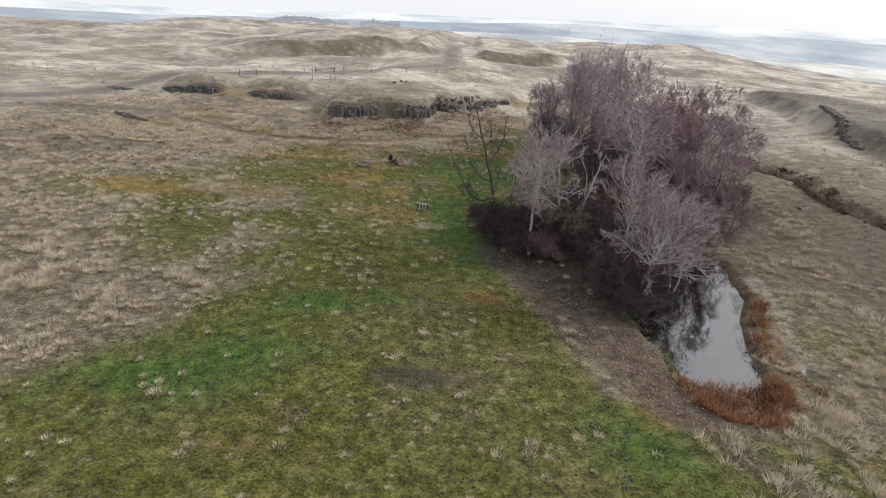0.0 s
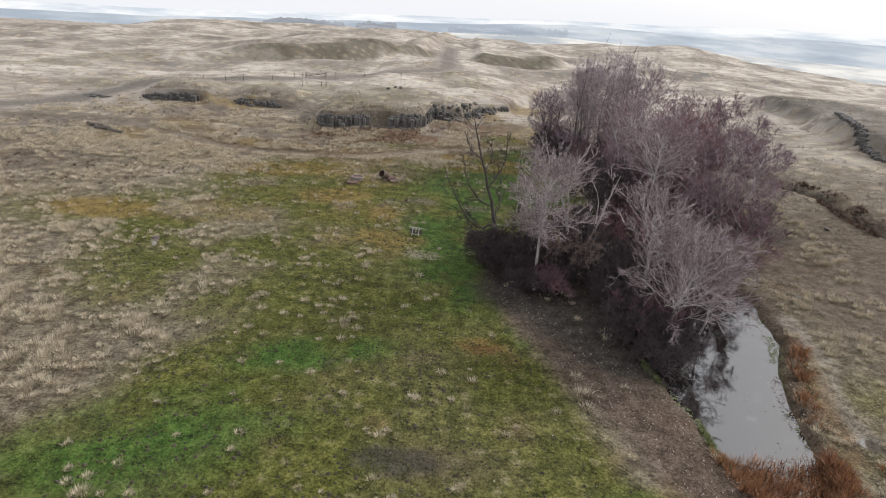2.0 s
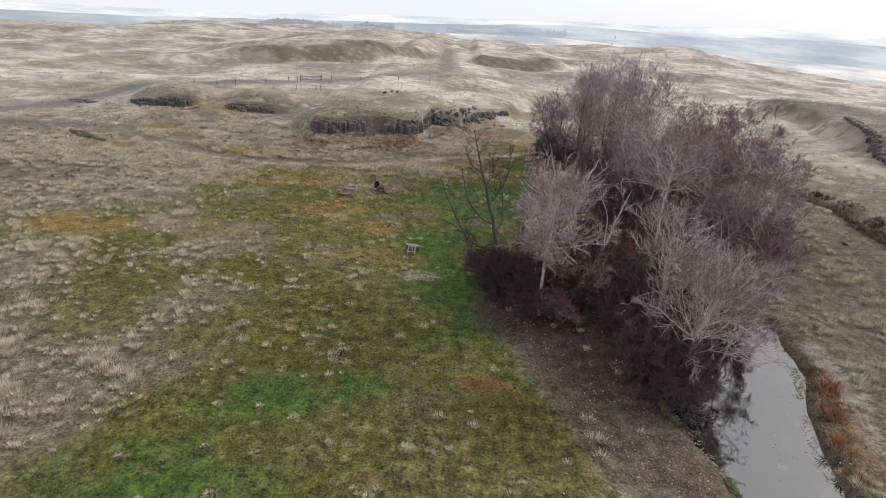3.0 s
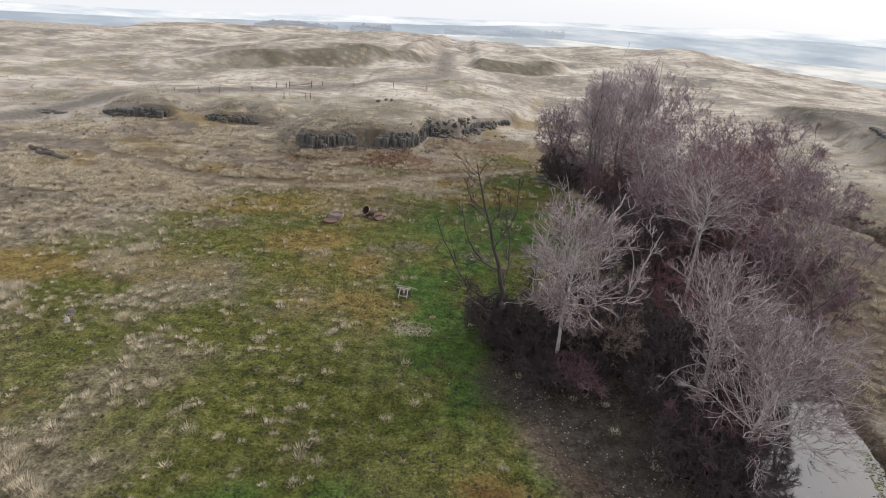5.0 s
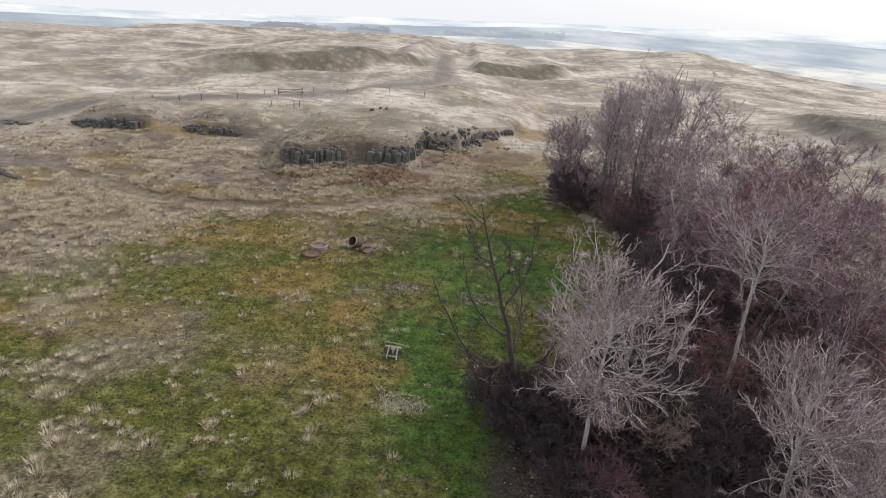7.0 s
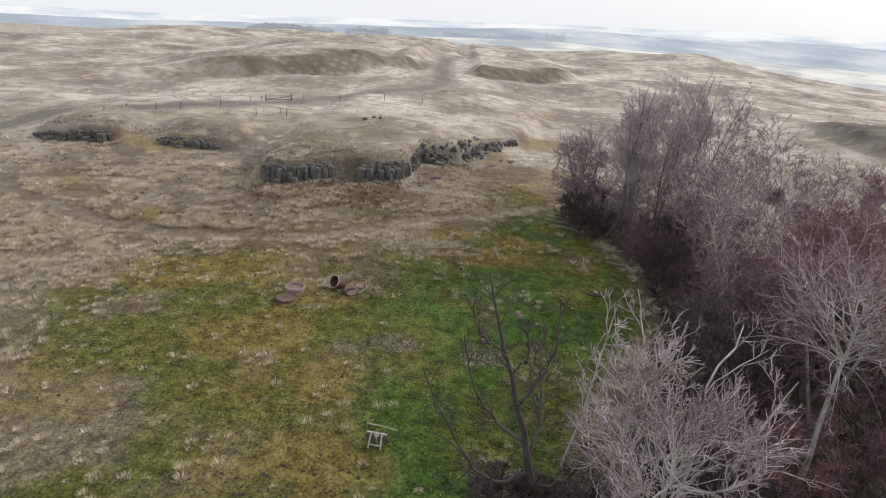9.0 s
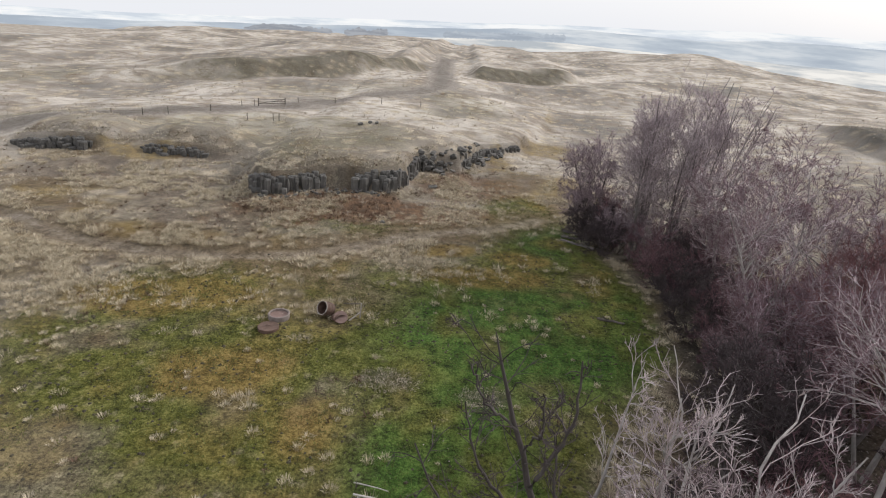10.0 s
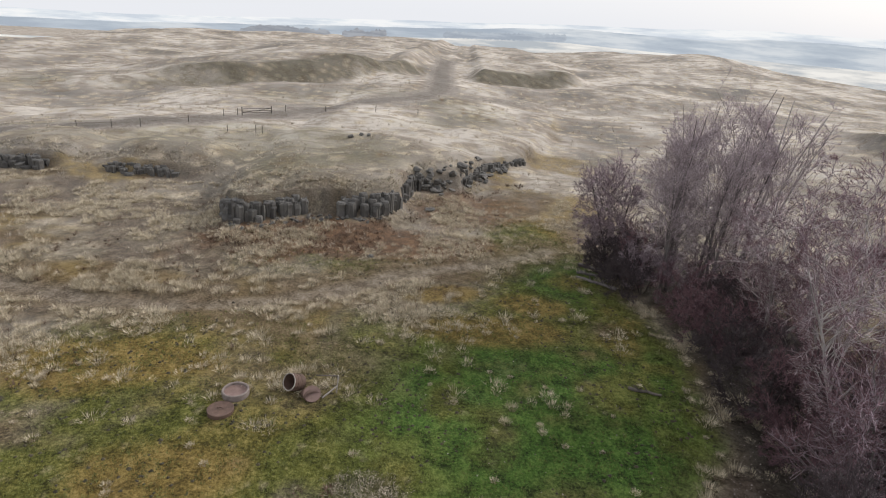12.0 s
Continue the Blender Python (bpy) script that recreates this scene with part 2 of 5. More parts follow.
DARK_BARK = grainy("dark_bark", (0.035, 0.028, 0.026), (0.1, 0.082, 0.075), 6, stretch=(1, 1, 0.3), bump=0.5)
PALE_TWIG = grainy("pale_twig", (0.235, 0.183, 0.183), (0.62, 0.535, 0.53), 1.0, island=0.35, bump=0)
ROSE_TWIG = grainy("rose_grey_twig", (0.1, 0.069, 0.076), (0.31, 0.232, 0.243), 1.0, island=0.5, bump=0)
DUSK_TWIG = grainy("dusky_red_twig", (0.08, 0.04, 0.048), (0.26, 0.15, 0.168), 0.6, island=0.5, bump=0)
CAP = grainy("turf_cap", (0.26, 0.225, 0.17), (0.5, 0.445, 0.35), 2.0, island=0.35, bump=0)
MAUVE_TWIG = grainy("mauve_twig", (0.16, 0.115, 0.132), (0.44, 0.35, 0.378), 0.5, island=0.45, bump=0)
GREY_TWIG = grainy("mauve_grey_twig", (0.22, 0.172, 0.182), (0.58, 0.49, 0.5), 0.5, island=0.4, bump=0)
BROWN_TWIG = grainy("brown_twig", (0.1, 0.07, 0.055), (0.32, 0.24, 0.2), 1.0, island=0.4, bump=0)
RED_TWIG = grainy("reddish_twig", (0.13, 0.055, 0.058), (0.27, 0.14, 0.14), 1.0, island=0.35, bump=0)
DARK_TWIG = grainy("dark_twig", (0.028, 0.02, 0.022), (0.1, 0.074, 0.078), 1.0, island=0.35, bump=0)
BASALT = grainy("basalt", (0.03, 0.028, 0.027), (0.15, 0.14, 0.127), 3.5, stretch=(1, 1, 0.4), bump=0.8, piece=0.3)
BOULDER = grainy("lichened_basalt", (0.05, 0.047, 0.045), (0.18, 0.168, 0.15), 5, bump=0.8, piece=0.3)
WOOD = grainy("weathered_wood", (0.3, 0.27, 0.24), (0.56, 0.53, 0.49), 9, stretch=(1, 1, 0.2), bump=0.3)
OLD_WOOD = grainy("dark_old_wood", (0.055, 0.045, 0.038), (0.16, 0.135, 0.115), 7, bump=0.4)
RUST = grainy("rusted_steel", (0.06, 0.034, 0.025), (0.155, 0.095, 0.07), 8, rough=0.8, bump=0.3)
PAINTED = grainy("chalky_paint", (0.22, 0.18, 0.155), (0.52, 0.48, 0.44), 7, rough=0.7, bump=0.2)
CONCRETE = grainy("stained_concrete", (0.13, 0.1, 0.09), (0.3, 0.25, 0.225), 10, bump=0.4)
PINK_SILT = grainy("pinkish_silt", (0.14, 0.088, 0.075), (0.26, 0.175, 0.15), 7, bump=0.3)
STONE = grainy("pale_stone", (0.3, 0.28, 0.25), (0.55, 0.52, 0.47), 6, bump=0.5)
CLOD = grainy("dark_clod", (0.022, 0.018, 0.01), (0.075, 0.06, 0.036), 9, bump=0.6, island=0.3)
# far woods and land glow in haze tones instead of taking light
FAR_WOOD = haze_glow("far_wood", (0.31, 0.33, 0.37), (0.36, 0.38, 0.42), (0.42, 0.44, 0.48), 0.08)
VALLEY_WOOD = haze_glow("valley_wood", (0.38, 0.43, 0.5), (0.43, 0.48, 0.55), (0.5, 0.55, 0.61), 0.02)
FIELDS = haze_glow("valley_fields", (0.5, 0.54, 0.58), (0.72, 0.72, 0.71), (0.92, 0.9, 0.86), 0.009)
HILL_NEAR = haze_glow("hazy_plain", (0.43, 0.49, 0.57), (0.53, 0.59, 0.66), (0.7, 0.74, 0.78), 0.0026)
HILL_FAR = haze_glow("hazy_hills", (0.66, 0.72, 0.8), (0.8, 0.85, 0.9), (0.96, 0.97, 0.98), 0.0025)

# ---- the lie of the land ----
EDGE_X = [-60, -41, -30, -17.5, -15.3, -13.4, -11.2, -9.0, -6.4, -4.6, -3.6, 0, 2, 6, 10, 16, 60]
EDGE_Y = [70, 71.5, 72.5, 73, 66.5, 64.2, 66, 67.3, 67.2, 68.8, 74.5, 76, 82.5, 87, 100, 130, 150]
ROAD = [(-62, 55), (-48, 63), (-39, 78), (-29, 88), (-21, 96), (-14.6, 106), (-7, 114), (-4, 125), (-5, 160), (-6, 205)]
ROAD_ARM = [(-4, 122), (20, 128), (60, 150)]
TRAIL = [(-45, 58), (-38, 59.1), (-32.4, 59.9), (-27.3, 57.7), (-22.5, 55.0), (-17.2, 54.1), (-12.2, 54.2), (-8.9, 55.2), (-5.7, 57), (-3.1, 59.2), (2, 62.2), (6, 65)]
DITCH = [(27.5, 59), (28.6, 55.5), (30.5, 50.5), (30.3, 45.5), (31.5, 40), (34, 36)]
BANK_X, BANK_Y = [-120, -70, -47, -35, -21.6, -9.7], [92, 100, 110, 119, 134, 152]
POND_LEVEL = -0.3


def bench_edge(x):
    return np.interp(x, EDGE_X, EDGE_Y)


def pond_reach(x, y):
    """1 on the pond's rim, less inside it."""
    cx = np.interp(y, [17, 19, 21, 24, 28, 32, 36], [11.7, 11.8, 11.95, 11.85, 12.7, 13.4, 13.6])
    half = np.interp(y, [17, 19, 21, 24, 28, 32, 36], [1.6, 1.65, 1.75, 2.55, 3.25, 3.3, 3.0])
    return np.hypot((x - cx) / half, np.maximum(20.2 - y, 0) / 3.0 + np.maximum(y - 32, 0) / 3.5)


def land(x, y):
    """The height of the ground."""
    x, y = np.asarray(x, float), np.asarray(y, float)
    z = 0.55 * smooth(36, 60, y) + 0.3 * (fbm(x, y, 9, 3) - 0.5) + 0.1 * (fbm(x, y, 1.5, 5, 3) - 0.5)
    # meadow rises a little on the east side of the pond
    z += 3.2 * smooth(17, 50, x) * smooth(15, 50, y) * (1 - 0.85 * smooth(85, 170, y))
    # bench with its rock edge
    d = y - bench_edge(x)
    rock = np.maximum.reduce([smooth(-16.0, -15.0, x) * (1 - smooth(6.0, 9.0, x)), smooth(-38, -36.5, x) * (1 - smooth(-31, -29.5, x)), 0.8 * smooth(-27.5, -26, x) * (1 - smooth(-21, -19, x))])
    tall = np.interp(x, [-70, -45, -38, -33, -24, -17, -14, -4, 3, 9, 14], [0.2, 0.4, 1.2, 1.5, 1.5, 1.2, 1.9, 1.9, 1.4, 0.8, 0.3])
    steep = smooth(-0.25, 0.55, d)
    gentle = smooth(-5, 4, d)
    foot = smooth(-5.5, 0, d)
    z += tall * (rock * (0.25 * foot + 0.75 * steep) + (1 - rock) * gentle)
    z += 0.55 * (fbm(x, y, 14, 21) - 0.45) * smooth(2, 12, d)
    # humps on the bench above the rock faces
    for cx, cy, rx, ry, up in ((-9.5, 72.5, 9, 7, 0.6), (-4, 80, 8, 6, 0.5), (-34, 77, 6, 5, 0.8), (-23.5, 78, 6, 5, 0.8), (3, 92, 6, 7, 0.7), (-12, 86, 9, 4, 0.5), (-42, 80, 5, 5, 0.5)):
        z += 0.9 * up * smooth(0, 0.6, spot(x, y, cx, cy, rx, ry)) * smooth(-0.2, 3.0, d)
    z += 1.8 * (fbm(x, y, 34, 31, 3) - 0.5) * smooth(95, 130, y)
    z += np.where(x > 0, 0.048 * x, -0.012 * x).clip(0, 7.5) * smooth(95, 260, y)
    # grassy banks beyond the road
    crest = np.interp(x, BANK_X, BANK_Y) + 11 + 4 * (fbm(x, y, 30, 41) - 0.5)
    west = smooth(-62, -42, x) * (1 - smooth(-14, -8, x))
    z += west * 3.0 * (smooth(-11, -1, y - crest) - 0.35 * smooth(0, 45, y - crest))
    east = smooth(0, 4, x) * (1 - smooth(22, 30, x))
    z += east * 2.6 * (smooth(-10, -2, y - 153 - 0.75 * x) - 0.5 * smooth(0, 25, y - 153 - 0.75 * x))
    z += 3.6 * np.exp(-(((x - 80) / 17) ** 2 + ((y - 245) / 26) ** 2)) - 0.032 * np.maximum(x - 55, 0) * smooth(120, 240, y)
    # rock shelf on the east side
    shelf = (x - 41.5) * 0.78 - (y - 66) * 0.1 + 2.0 * (fbm(x, y, 6, 51) - 0.5)
    z += 1.6 * smooth(-0.5, 1.2, shelf) * smooth(52, 60, y) * (1 - smooth(95, 115, y))
    # pond and ditch
    r = pond_reach(x, y) + 0.2 * (fbm(x, y, 1.8, 61) - 0.5)
    z -= (z + 0.75) * (1 - smooth(0.84, 1.25, r))
    z += 0.4 * smooth(20.4, 18.6, y) * (1 - smooth(0.8, 1.2, r))
    z -= 0.75 * (1 - smooth(0.2, 1.1, along(x, y, DITCH) + 0.8 * (fbm(x, y, 2, 71) - 0.5)))
    z -= 0.12 * (1 - smooth(0.3, 1.6, along(x, y, TRAIL)))
    # low hummocks and hollows that run across the bench and the plain
    fold = 1 - np.abs(2 * fbm(x * 0.4, y, 10, 33, 3) - 1)
    z += 1.5 * (fold - 0.75) * smooth(3, 14, d) * (1 - 0.6 * smooth(120, 220, y))
    fold = 1 - np.abs(2 * fbm(x * 0.35, y, 26, 35, 3) - 1)
    z += 3.0 * (fold - 0.75) * smooth(100, 150, y) * (1 - smooth(-9, -5, x) * (1 - smooth(-5, -1, x)))
    z -= 0.012 * np.maximum(y - 170, 0) * (1 - smooth(30, 70, np.abs(x)))
    # the plain falls away towards the valley
    far = np.hypot(x, y - 27)
    edge = np.interp(np.degrees(np.arctan2(x, np.maximum(y - 27, 1))), [-45, -32, -24, -18, -12, 0, 10, 16, 22, 28, 36], [150, 190, 240, 285, 300, 300, 280, 250, 235, 205, 180])
    z -= np.minimum(0.11 * np.maximum(far - edge, 0) * smooth(0, 70, far - edge), 60.0) + 0.036 * np.maximum(far - 700, 0)
    return z


def ground_at(x, y):
    return float(land(np.array([x]), np.array([y]))[0])


def lawn(x, y):
    """How green the meadow is, from 0 to 1, and how vivid."""
    j = 3.2 * (fbm(x, y, 5, 81) - 0.5)
    left = np.interp(y, [8, 14.6, 19, 25, 34, 42, 51, 56, 60, 68, 72], [-20, -14.5, -11.5, -9.5, -7.5, -5.0, -4.0, 0.0, 2.0, 2.2, 3.0])
    right = np.interp(y, [8, 13, 14.8, 17.4, 21.4, 27, 32, 40, 48, 54, 58, 68, 72], [26, 21, 14.5, 6.6, 5.6, 3.4, 3.2, 5.0, 10.5, 10.5, 9.2, 7.4, 5.0])
    g = smooth(-1.6, 1.6, x - left + 1.5 * j) * (1 - smooth(-0.8, 0.8, x - right + 0.3 * j)) * (1 - smooth(69, 73, y))
    patchy = 0.8 + 0.2 * smooth(0.35, 0.6, fbm(x, y, 4, 91))
    weak = 0.75 * spot(x, y, -21, 37, 9, 5) ** 0.5 + 0.8 * spot(x, y, -9, 39, 13, 17) ** 0.5 + 0.6 * spot(x, y, 18, 24, 5, 8) ** 0.5 + 0.6 * spot(x, y, 18, 32, 4, 3) ** 0.5 + 0.8 * spot(x, y, 12, 13, 7, 4.5) ** 0.5 + 0.8 * spot(x, y, -5, 59.8, 9, 2.4) ** 0.6 + 0.65 * spot(x, y, -12, 31, 9, 7) ** 0.5 + 1.0 * spot(x, y, -5, 46.5, 14, 8.5) ** 0.4
    weak = np.minimum(weak, 1) * (0.25 + 0.75 * smooth(0.36, 0.6, fbm(x, y, 3, 95)))
    g = np.clip(np.maximum(g * patchy, weak), 0, 1)
    bright = np.maximum.reduce([
        spot(x, y, 4.0, 49.0, 8.5, 6.5, 25) * 1.7, spot(x, y, 0.5, 39, 4.0, 8) * 1.3, spot(x, y, -9, 17.0, 7, 3.4, 32) * 0.75,
        spot(x, y, -5, 23.0, 4.2, 1.6, 20) * 1.1, spot(x, y, 0.5, 31, 4.0, 5) * 1.0, spot(x, y, 4.4, 26.2, 1.6, 1.3) * 1.5, spot(x, y, 6.0, 61, 3.5, 6) * 0.8, spot(x, y, 8, 15, 4, 3) * 0.6])
    bright = np.clip(bright * 1.7, 0, 1) * smooth(0.22, 0.5, fbm(x, y, 2.0, 99)) * smooth(0.1, 0.6, g)
    return g, bright


def bare_soil(x, y):
    j = 1.3 * (fbm(x, y, 2.5, 101) - 0.5)
    strip = 1 - smooth(1.0, 2.2, along(x, y, [(3.5, 30.5), (5.2, 27.5), (6.6, 24), (8.2, 20.5), (9.6, 17.2)]) + j)
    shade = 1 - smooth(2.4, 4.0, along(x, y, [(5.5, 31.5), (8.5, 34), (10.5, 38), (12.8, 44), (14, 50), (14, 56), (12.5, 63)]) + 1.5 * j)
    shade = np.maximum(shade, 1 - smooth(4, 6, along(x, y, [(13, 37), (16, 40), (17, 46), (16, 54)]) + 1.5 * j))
    bank = 1 - smooth(0.5, 1.1, np.abs(pond_reach(x, y) - 1.22) * 4 + j)
    west = 0.4 * smooth(0.1, 0.6, spot(x, y, -36, 47, 13, 9, 15) + 0.25 * j)
    east = 0.65 * smooth(0.05, 0.6, spot(x, y, 26, 36, 14, 17) + 0.2 * j)
    tread = 0.6 * spot(x, y, 0.5, 17.5, 3.0, 1.2) + 0.5 * spot(x, y, -0.5, 23.4, 1.4, 0.8)
    front = 0.8 * (1 - smooth(0.2, 0.9, along(x, y, [(9.6, 17.2), (10.6, 14.8), (12, 13)]) + j))
    return np.clip(np.maximum.reduce([strip, shade, 0.8 * bank, west, east, tread, front]), 0, 1)


def build_ground():
    def steps(lo, hi, fine, grow, end_lo, end_hi):
        core = list(np.arange(lo, hi + 1e-6, fine))
        step, a = fine, hi
        while a < end_hi:
            step *= grow
            a += step
            core.append(a)
        step, a = fine, lo
        while a > end_lo:
            step *= grow
            a -= step
            core.insert(0, a)
        return np.array(core)

    xs = steps(-40, 36, 0.36, 1.07, -4400, 4400)
    near = np.arange(9, 92, 0.34)
    mid = np.arange(92, 215, 0.9)
    tail, step, a = [], 0.9, mid[-1]
    while a < 4600:
        step *= 1.09
        a += step
        tail.append(a)
    back, step, a = [], 0.32, 9.0
    while a > -300:
        step *= 1.25
        a -= step
        back.insert(0, a)
    ys = np.concatenate([back, near, mid, tail])
    gx, gy = np.meshgrid(xs, ys)
    x, y = gx.ravel(), gy.ravel()
    z = land(x, y)
    w, h = len(xs), len(ys)
    i = (np.arange(h - 1)[:, None] * w + np.arange(w - 1)[None, :]).ravel()
    me = raw_mesh("ground", np.c_[x, y, z], np.c_[i, i + 1, i + w + 1, i + w], GROUND, True)
    green, bright = lawn(x, y)
    bare = bare_soil(x, y)
    j = fbm(x, y, 1.6, 111) - 0.5
    ochre = np.maximum.reduce([spot(x, y, -13.5, 49.2, 6.0, 2.6, 10), spot(x, y, -8.8, 43.6, 3.6, 2.4, 20), spot(x, y, 3.0, 54.4, 3.2, 1.6), spot(x, y, -0.2, 57.4, 3.0, 1.3, 20), spot(x, y, -22, 37.5, 5, 2.4), spot(x, y, -4.5, 40.5, 2, 3) * 0.6, spot(x, y, 9, 17.5, 3, 1.5, 60) * 0.6, spot(x, y, 2.0, 24.8, 1.4, 0.8), spot(x, y, -4, 36.5, 3.5, 3) * 0.5, spot(x, y, 1.5, 54.0, 4.0, 1.7), spot(x, y, 4.2, 57.0, 2.6, 1.4), spot(x, y, -18, 56.5, 6, 1.8)])
    ochre = np.clip(smooth(0.02, 0.5, ochre + 0.45 * j), 0, 1) * 0.85
    ochre = np.maximum(ochre, 0.35 * smooth(0.52, 0.66, fbm(x, y, 3.5, 113)) * smooth(0.0, 0.4, spot(x, y, -10, 43, 12, 12)))
    road = np.maximum(0.95 * (1 - smooth(2.0, 3.2, along(x, y, ROAD) + 1.2 * j)), 0.6 * (1 - smooth(0.8, 2.0, along(x, y, ROAD_ARM) + j)))
    road = np.maximum(road, (1 - smooth(0.9, 2.6, along(x, y, [(-4, 125), (-5, 160), (-6, 205)]) + 1.5 * j)) * 0.7)
    road = np.maximum(road, 0.28 * (1 - smooth(0.2, 0.9, along(x, y, TRAIL) + 0.9 * j)))
    road = np.maximum(road, 0.5 * (1 - smooth(0.2, 0.6, along(x, y, [(17.6, 30), (17.2, 25.9), (16.2, 23.5), (15.8, 20.5)]) + 0.4 * j)))
    road = np.maximum(road, 0.4 * smooth(0.2, 0.8, spot(x, y, -1.4, 34.3, 1.4, 0.9) + 0.3 * j))
    reach = pond_reach(x, y)
    rust = np.maximum(smooth(0.1, 0.5, spot(x, y, 12.1, 18.9, 2.5, 2.6) + 0.2 * j), 0.4 * (1 - smooth(0.2, 0.6, along(x, y, [(14.9, 19.5), (15.6, 23), (16.9, 28)]) + 0.6 * j)))
    foot = smooth(0.1, 0.5, spot(x, y, -6.5, 63.6, 12, 4.2, 10) + 0.8 * j)
    foot = np.maximum(foot, 0.8 * smooth(0.1, 0.5, spot(x, y, 0.5, 71.5, 6, 6.5, 45) + 0.8 * j))
    rust = np.maximum(rust, 0.5 * foot)
    bare = np.maximum(bare, 0.7 * foot)
    rust = np.maximum(rust, 0.7 * smooth(0.2, 0.6, spot(x, y, 2.0, 24.6, 1.1, 0.5) + 0.4 * j))
    bare = np.maximum(bare, 0.55 * (1 - smooth(0.8, 3.4, along(x, y, TRAIL) + 2.4 * j)))
    d = y - bench_edge(x)
    # one mask for dark ground: wet soil, track, ledges and painted shade
    damp_shade = np.maximum.reduce([1 - smooth(0.94, 1.04, reach), 0.9 * (1 - smooth(0.1, 0.7, along(x, y, DITCH) + 0.6 * j)), 0.75 * smooth(0.25, 0.55, spot(x, y, -0.9, 17.4, 2.2, 1.0) + 0.5 * j), 0.6 * smooth(0.2, 0.6, spot(x, y, -2.2, 44, 1.8, 1.0) + 0.5 * j), 0.6 * smooth(0.2, 0.6, spot(x, y, 1.7, 43.4, 1.5, 0.9) + 0.5 * j), 0.7 * smooth(0.35, 0.6, spot(x, y, 16.3, 20.4, 1.2, 1.0) + 0.2 * j), 0.6 * smooth(0.3, 0.6, spot(x, y, 22, 44, 4, 5) + 0.4 * j)])
    damp_shade = np.maximum(damp_shade, 0.45 * (1 - smooth(0.8, 2.2, along(x, y, ROAD[:4]) + j)))
    damp_shade = np.maximum(damp_shade, 0.3 * (1 - smooth(0.9, 1.9, along(x, y, ROAD[3:]) + 0.8 * j)))
    damp_shade = np.maximum(damp_shade, 0.3 * (1 - smooth(0.1, 0.45, along(x, y, TRAIL[:4]) + 0.3 * j)))
    damp_shade = np.maximum(damp_shade, 0.62 * smooth(-0.5, 1.0, (x - 41.5) * 0.78 - (y - 66) * 0.1) * smooth(52, 60, y) * (1 - smooth(95, 115, y)) * (1 - smooth(52, 60, x)))
    # dark litter under the copse, deepened with painted tree shade
    humus_shade = 1 - smooth(2.2, 3.8, along(x, y, [(8.6, 26.4), (7.2, 29.0), (4.6, 31.0), (8.5, 34), (11, 38), (13.2, 44), (14.2, 50), (14, 56), (12.5, 63)]) + 2 * j)
    damp_shade = np.maximum(damp_shade, 0.8 * humus_shade)
    field = smooth(47, 54, y) * (1 - smooth(0, 3, d)) * (1 - smooth(8, 14, np.abs(x + 10) - 12))
    bare = np.maximum(bare, 0.6 * field * smooth(0.5, 0.62, fbm(x, y, 5, 117)))
    ochre = np.maximum(ochre, 0.5 * (1 - smooth(0.6, 3.0, along(x, y, TRAIL) + 3 * j)) * smooth(-30, -22, x))
    ochre = np.maximum(ochre, 0.65 * field * smooth(0.52, 0.66, fbm(x, y, 4, 119)))
    # near slopes of the banks: grey-green turf, their shaded side painted darker
    rise_w = y - np.interp(x, BANK_X, BANK_Y) + 9 * (fbm(x, y, 8, 43) - 0.5)
    rise_e = y - 143 - 0.75 * x + 7 * (fbm(x, y, 8, 43) - 0.5)
    turfy_shade = np.maximum(smooth(-1, 3, rise_w) * (1 - smooth(9, 14, rise_w)) * smooth(-52, -40, x) * (1 - smooth(-10, -8, x)), smooth(-1, 2, rise_e) * (1 - smooth(8, 12, rise_e)) * smooth(0, 3, x) * (1 - smooth(20, 27, x)))
    turfy_shade = turfy_shade * (0.6 + 0.4 * smooth(0.35, 0.6, fbm(x, y, 5, 125)))
    damp_shade = np.maximum(damp_shade, 0.5 * turfy_shade)
    # steep ground among the rock columns is darker
    face = smooth(-0.5, 0.0, d) * (1 - smooth(0.7, 1.2, d)) * np.maximum.reduce([smooth(-16.0, -15.0, x) * (1 - smooth(6.0, 8.0, x)), smooth(-38, -36.5, x) * (1 - smooth(-31, -29.5, x)), 0.7 * smooth(-27.5, -26, x) * (1 - smooth(-21, -19, x))])
    damp_shade = np.maximum(damp_shade, 0.35 * face)
    green = np.maximum(green, 0.2 * turfy_shade)
    # slopes above the cliff edge darkened, hump shading painted in
    lip = smooth(0.2, 1.2, d) * (1 - smooth(2.5, 5.5, d)) * smooth(-46, -38, x) * (1 - smooth(6, 10, x))
    damp_shade = np.maximum(damp_shade, 0.12 * lip * smooth(0.25, 0.6, fbm(x, y, 3, 127)))
    green = np.maximum(green, 0.2 * smooth(0.5, 0.65, fbm(x, y, 16, 121)) * smooth(1, 6, d) * (1 - smooth(110, 130, y)))
    # grows with distance, so haze is painted into the ground colour
    pale = smooth(44, 104, np.hypot(x, y)) * (1 - 0.45 * spot(x, y, -4, 60, 16, 12) ** 0.5) * (1 - 0.6 * turfy_shade)
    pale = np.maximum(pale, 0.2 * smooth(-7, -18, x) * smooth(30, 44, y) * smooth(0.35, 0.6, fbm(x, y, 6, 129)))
    for name, values in (("cover", (green, ochre, bare, bright)), ("wear_shade_haze", (road, rust, damp_shade, pale))):
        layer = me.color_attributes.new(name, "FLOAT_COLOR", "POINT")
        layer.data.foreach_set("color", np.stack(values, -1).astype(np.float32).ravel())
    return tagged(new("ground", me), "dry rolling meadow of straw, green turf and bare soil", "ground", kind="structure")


build_ground()


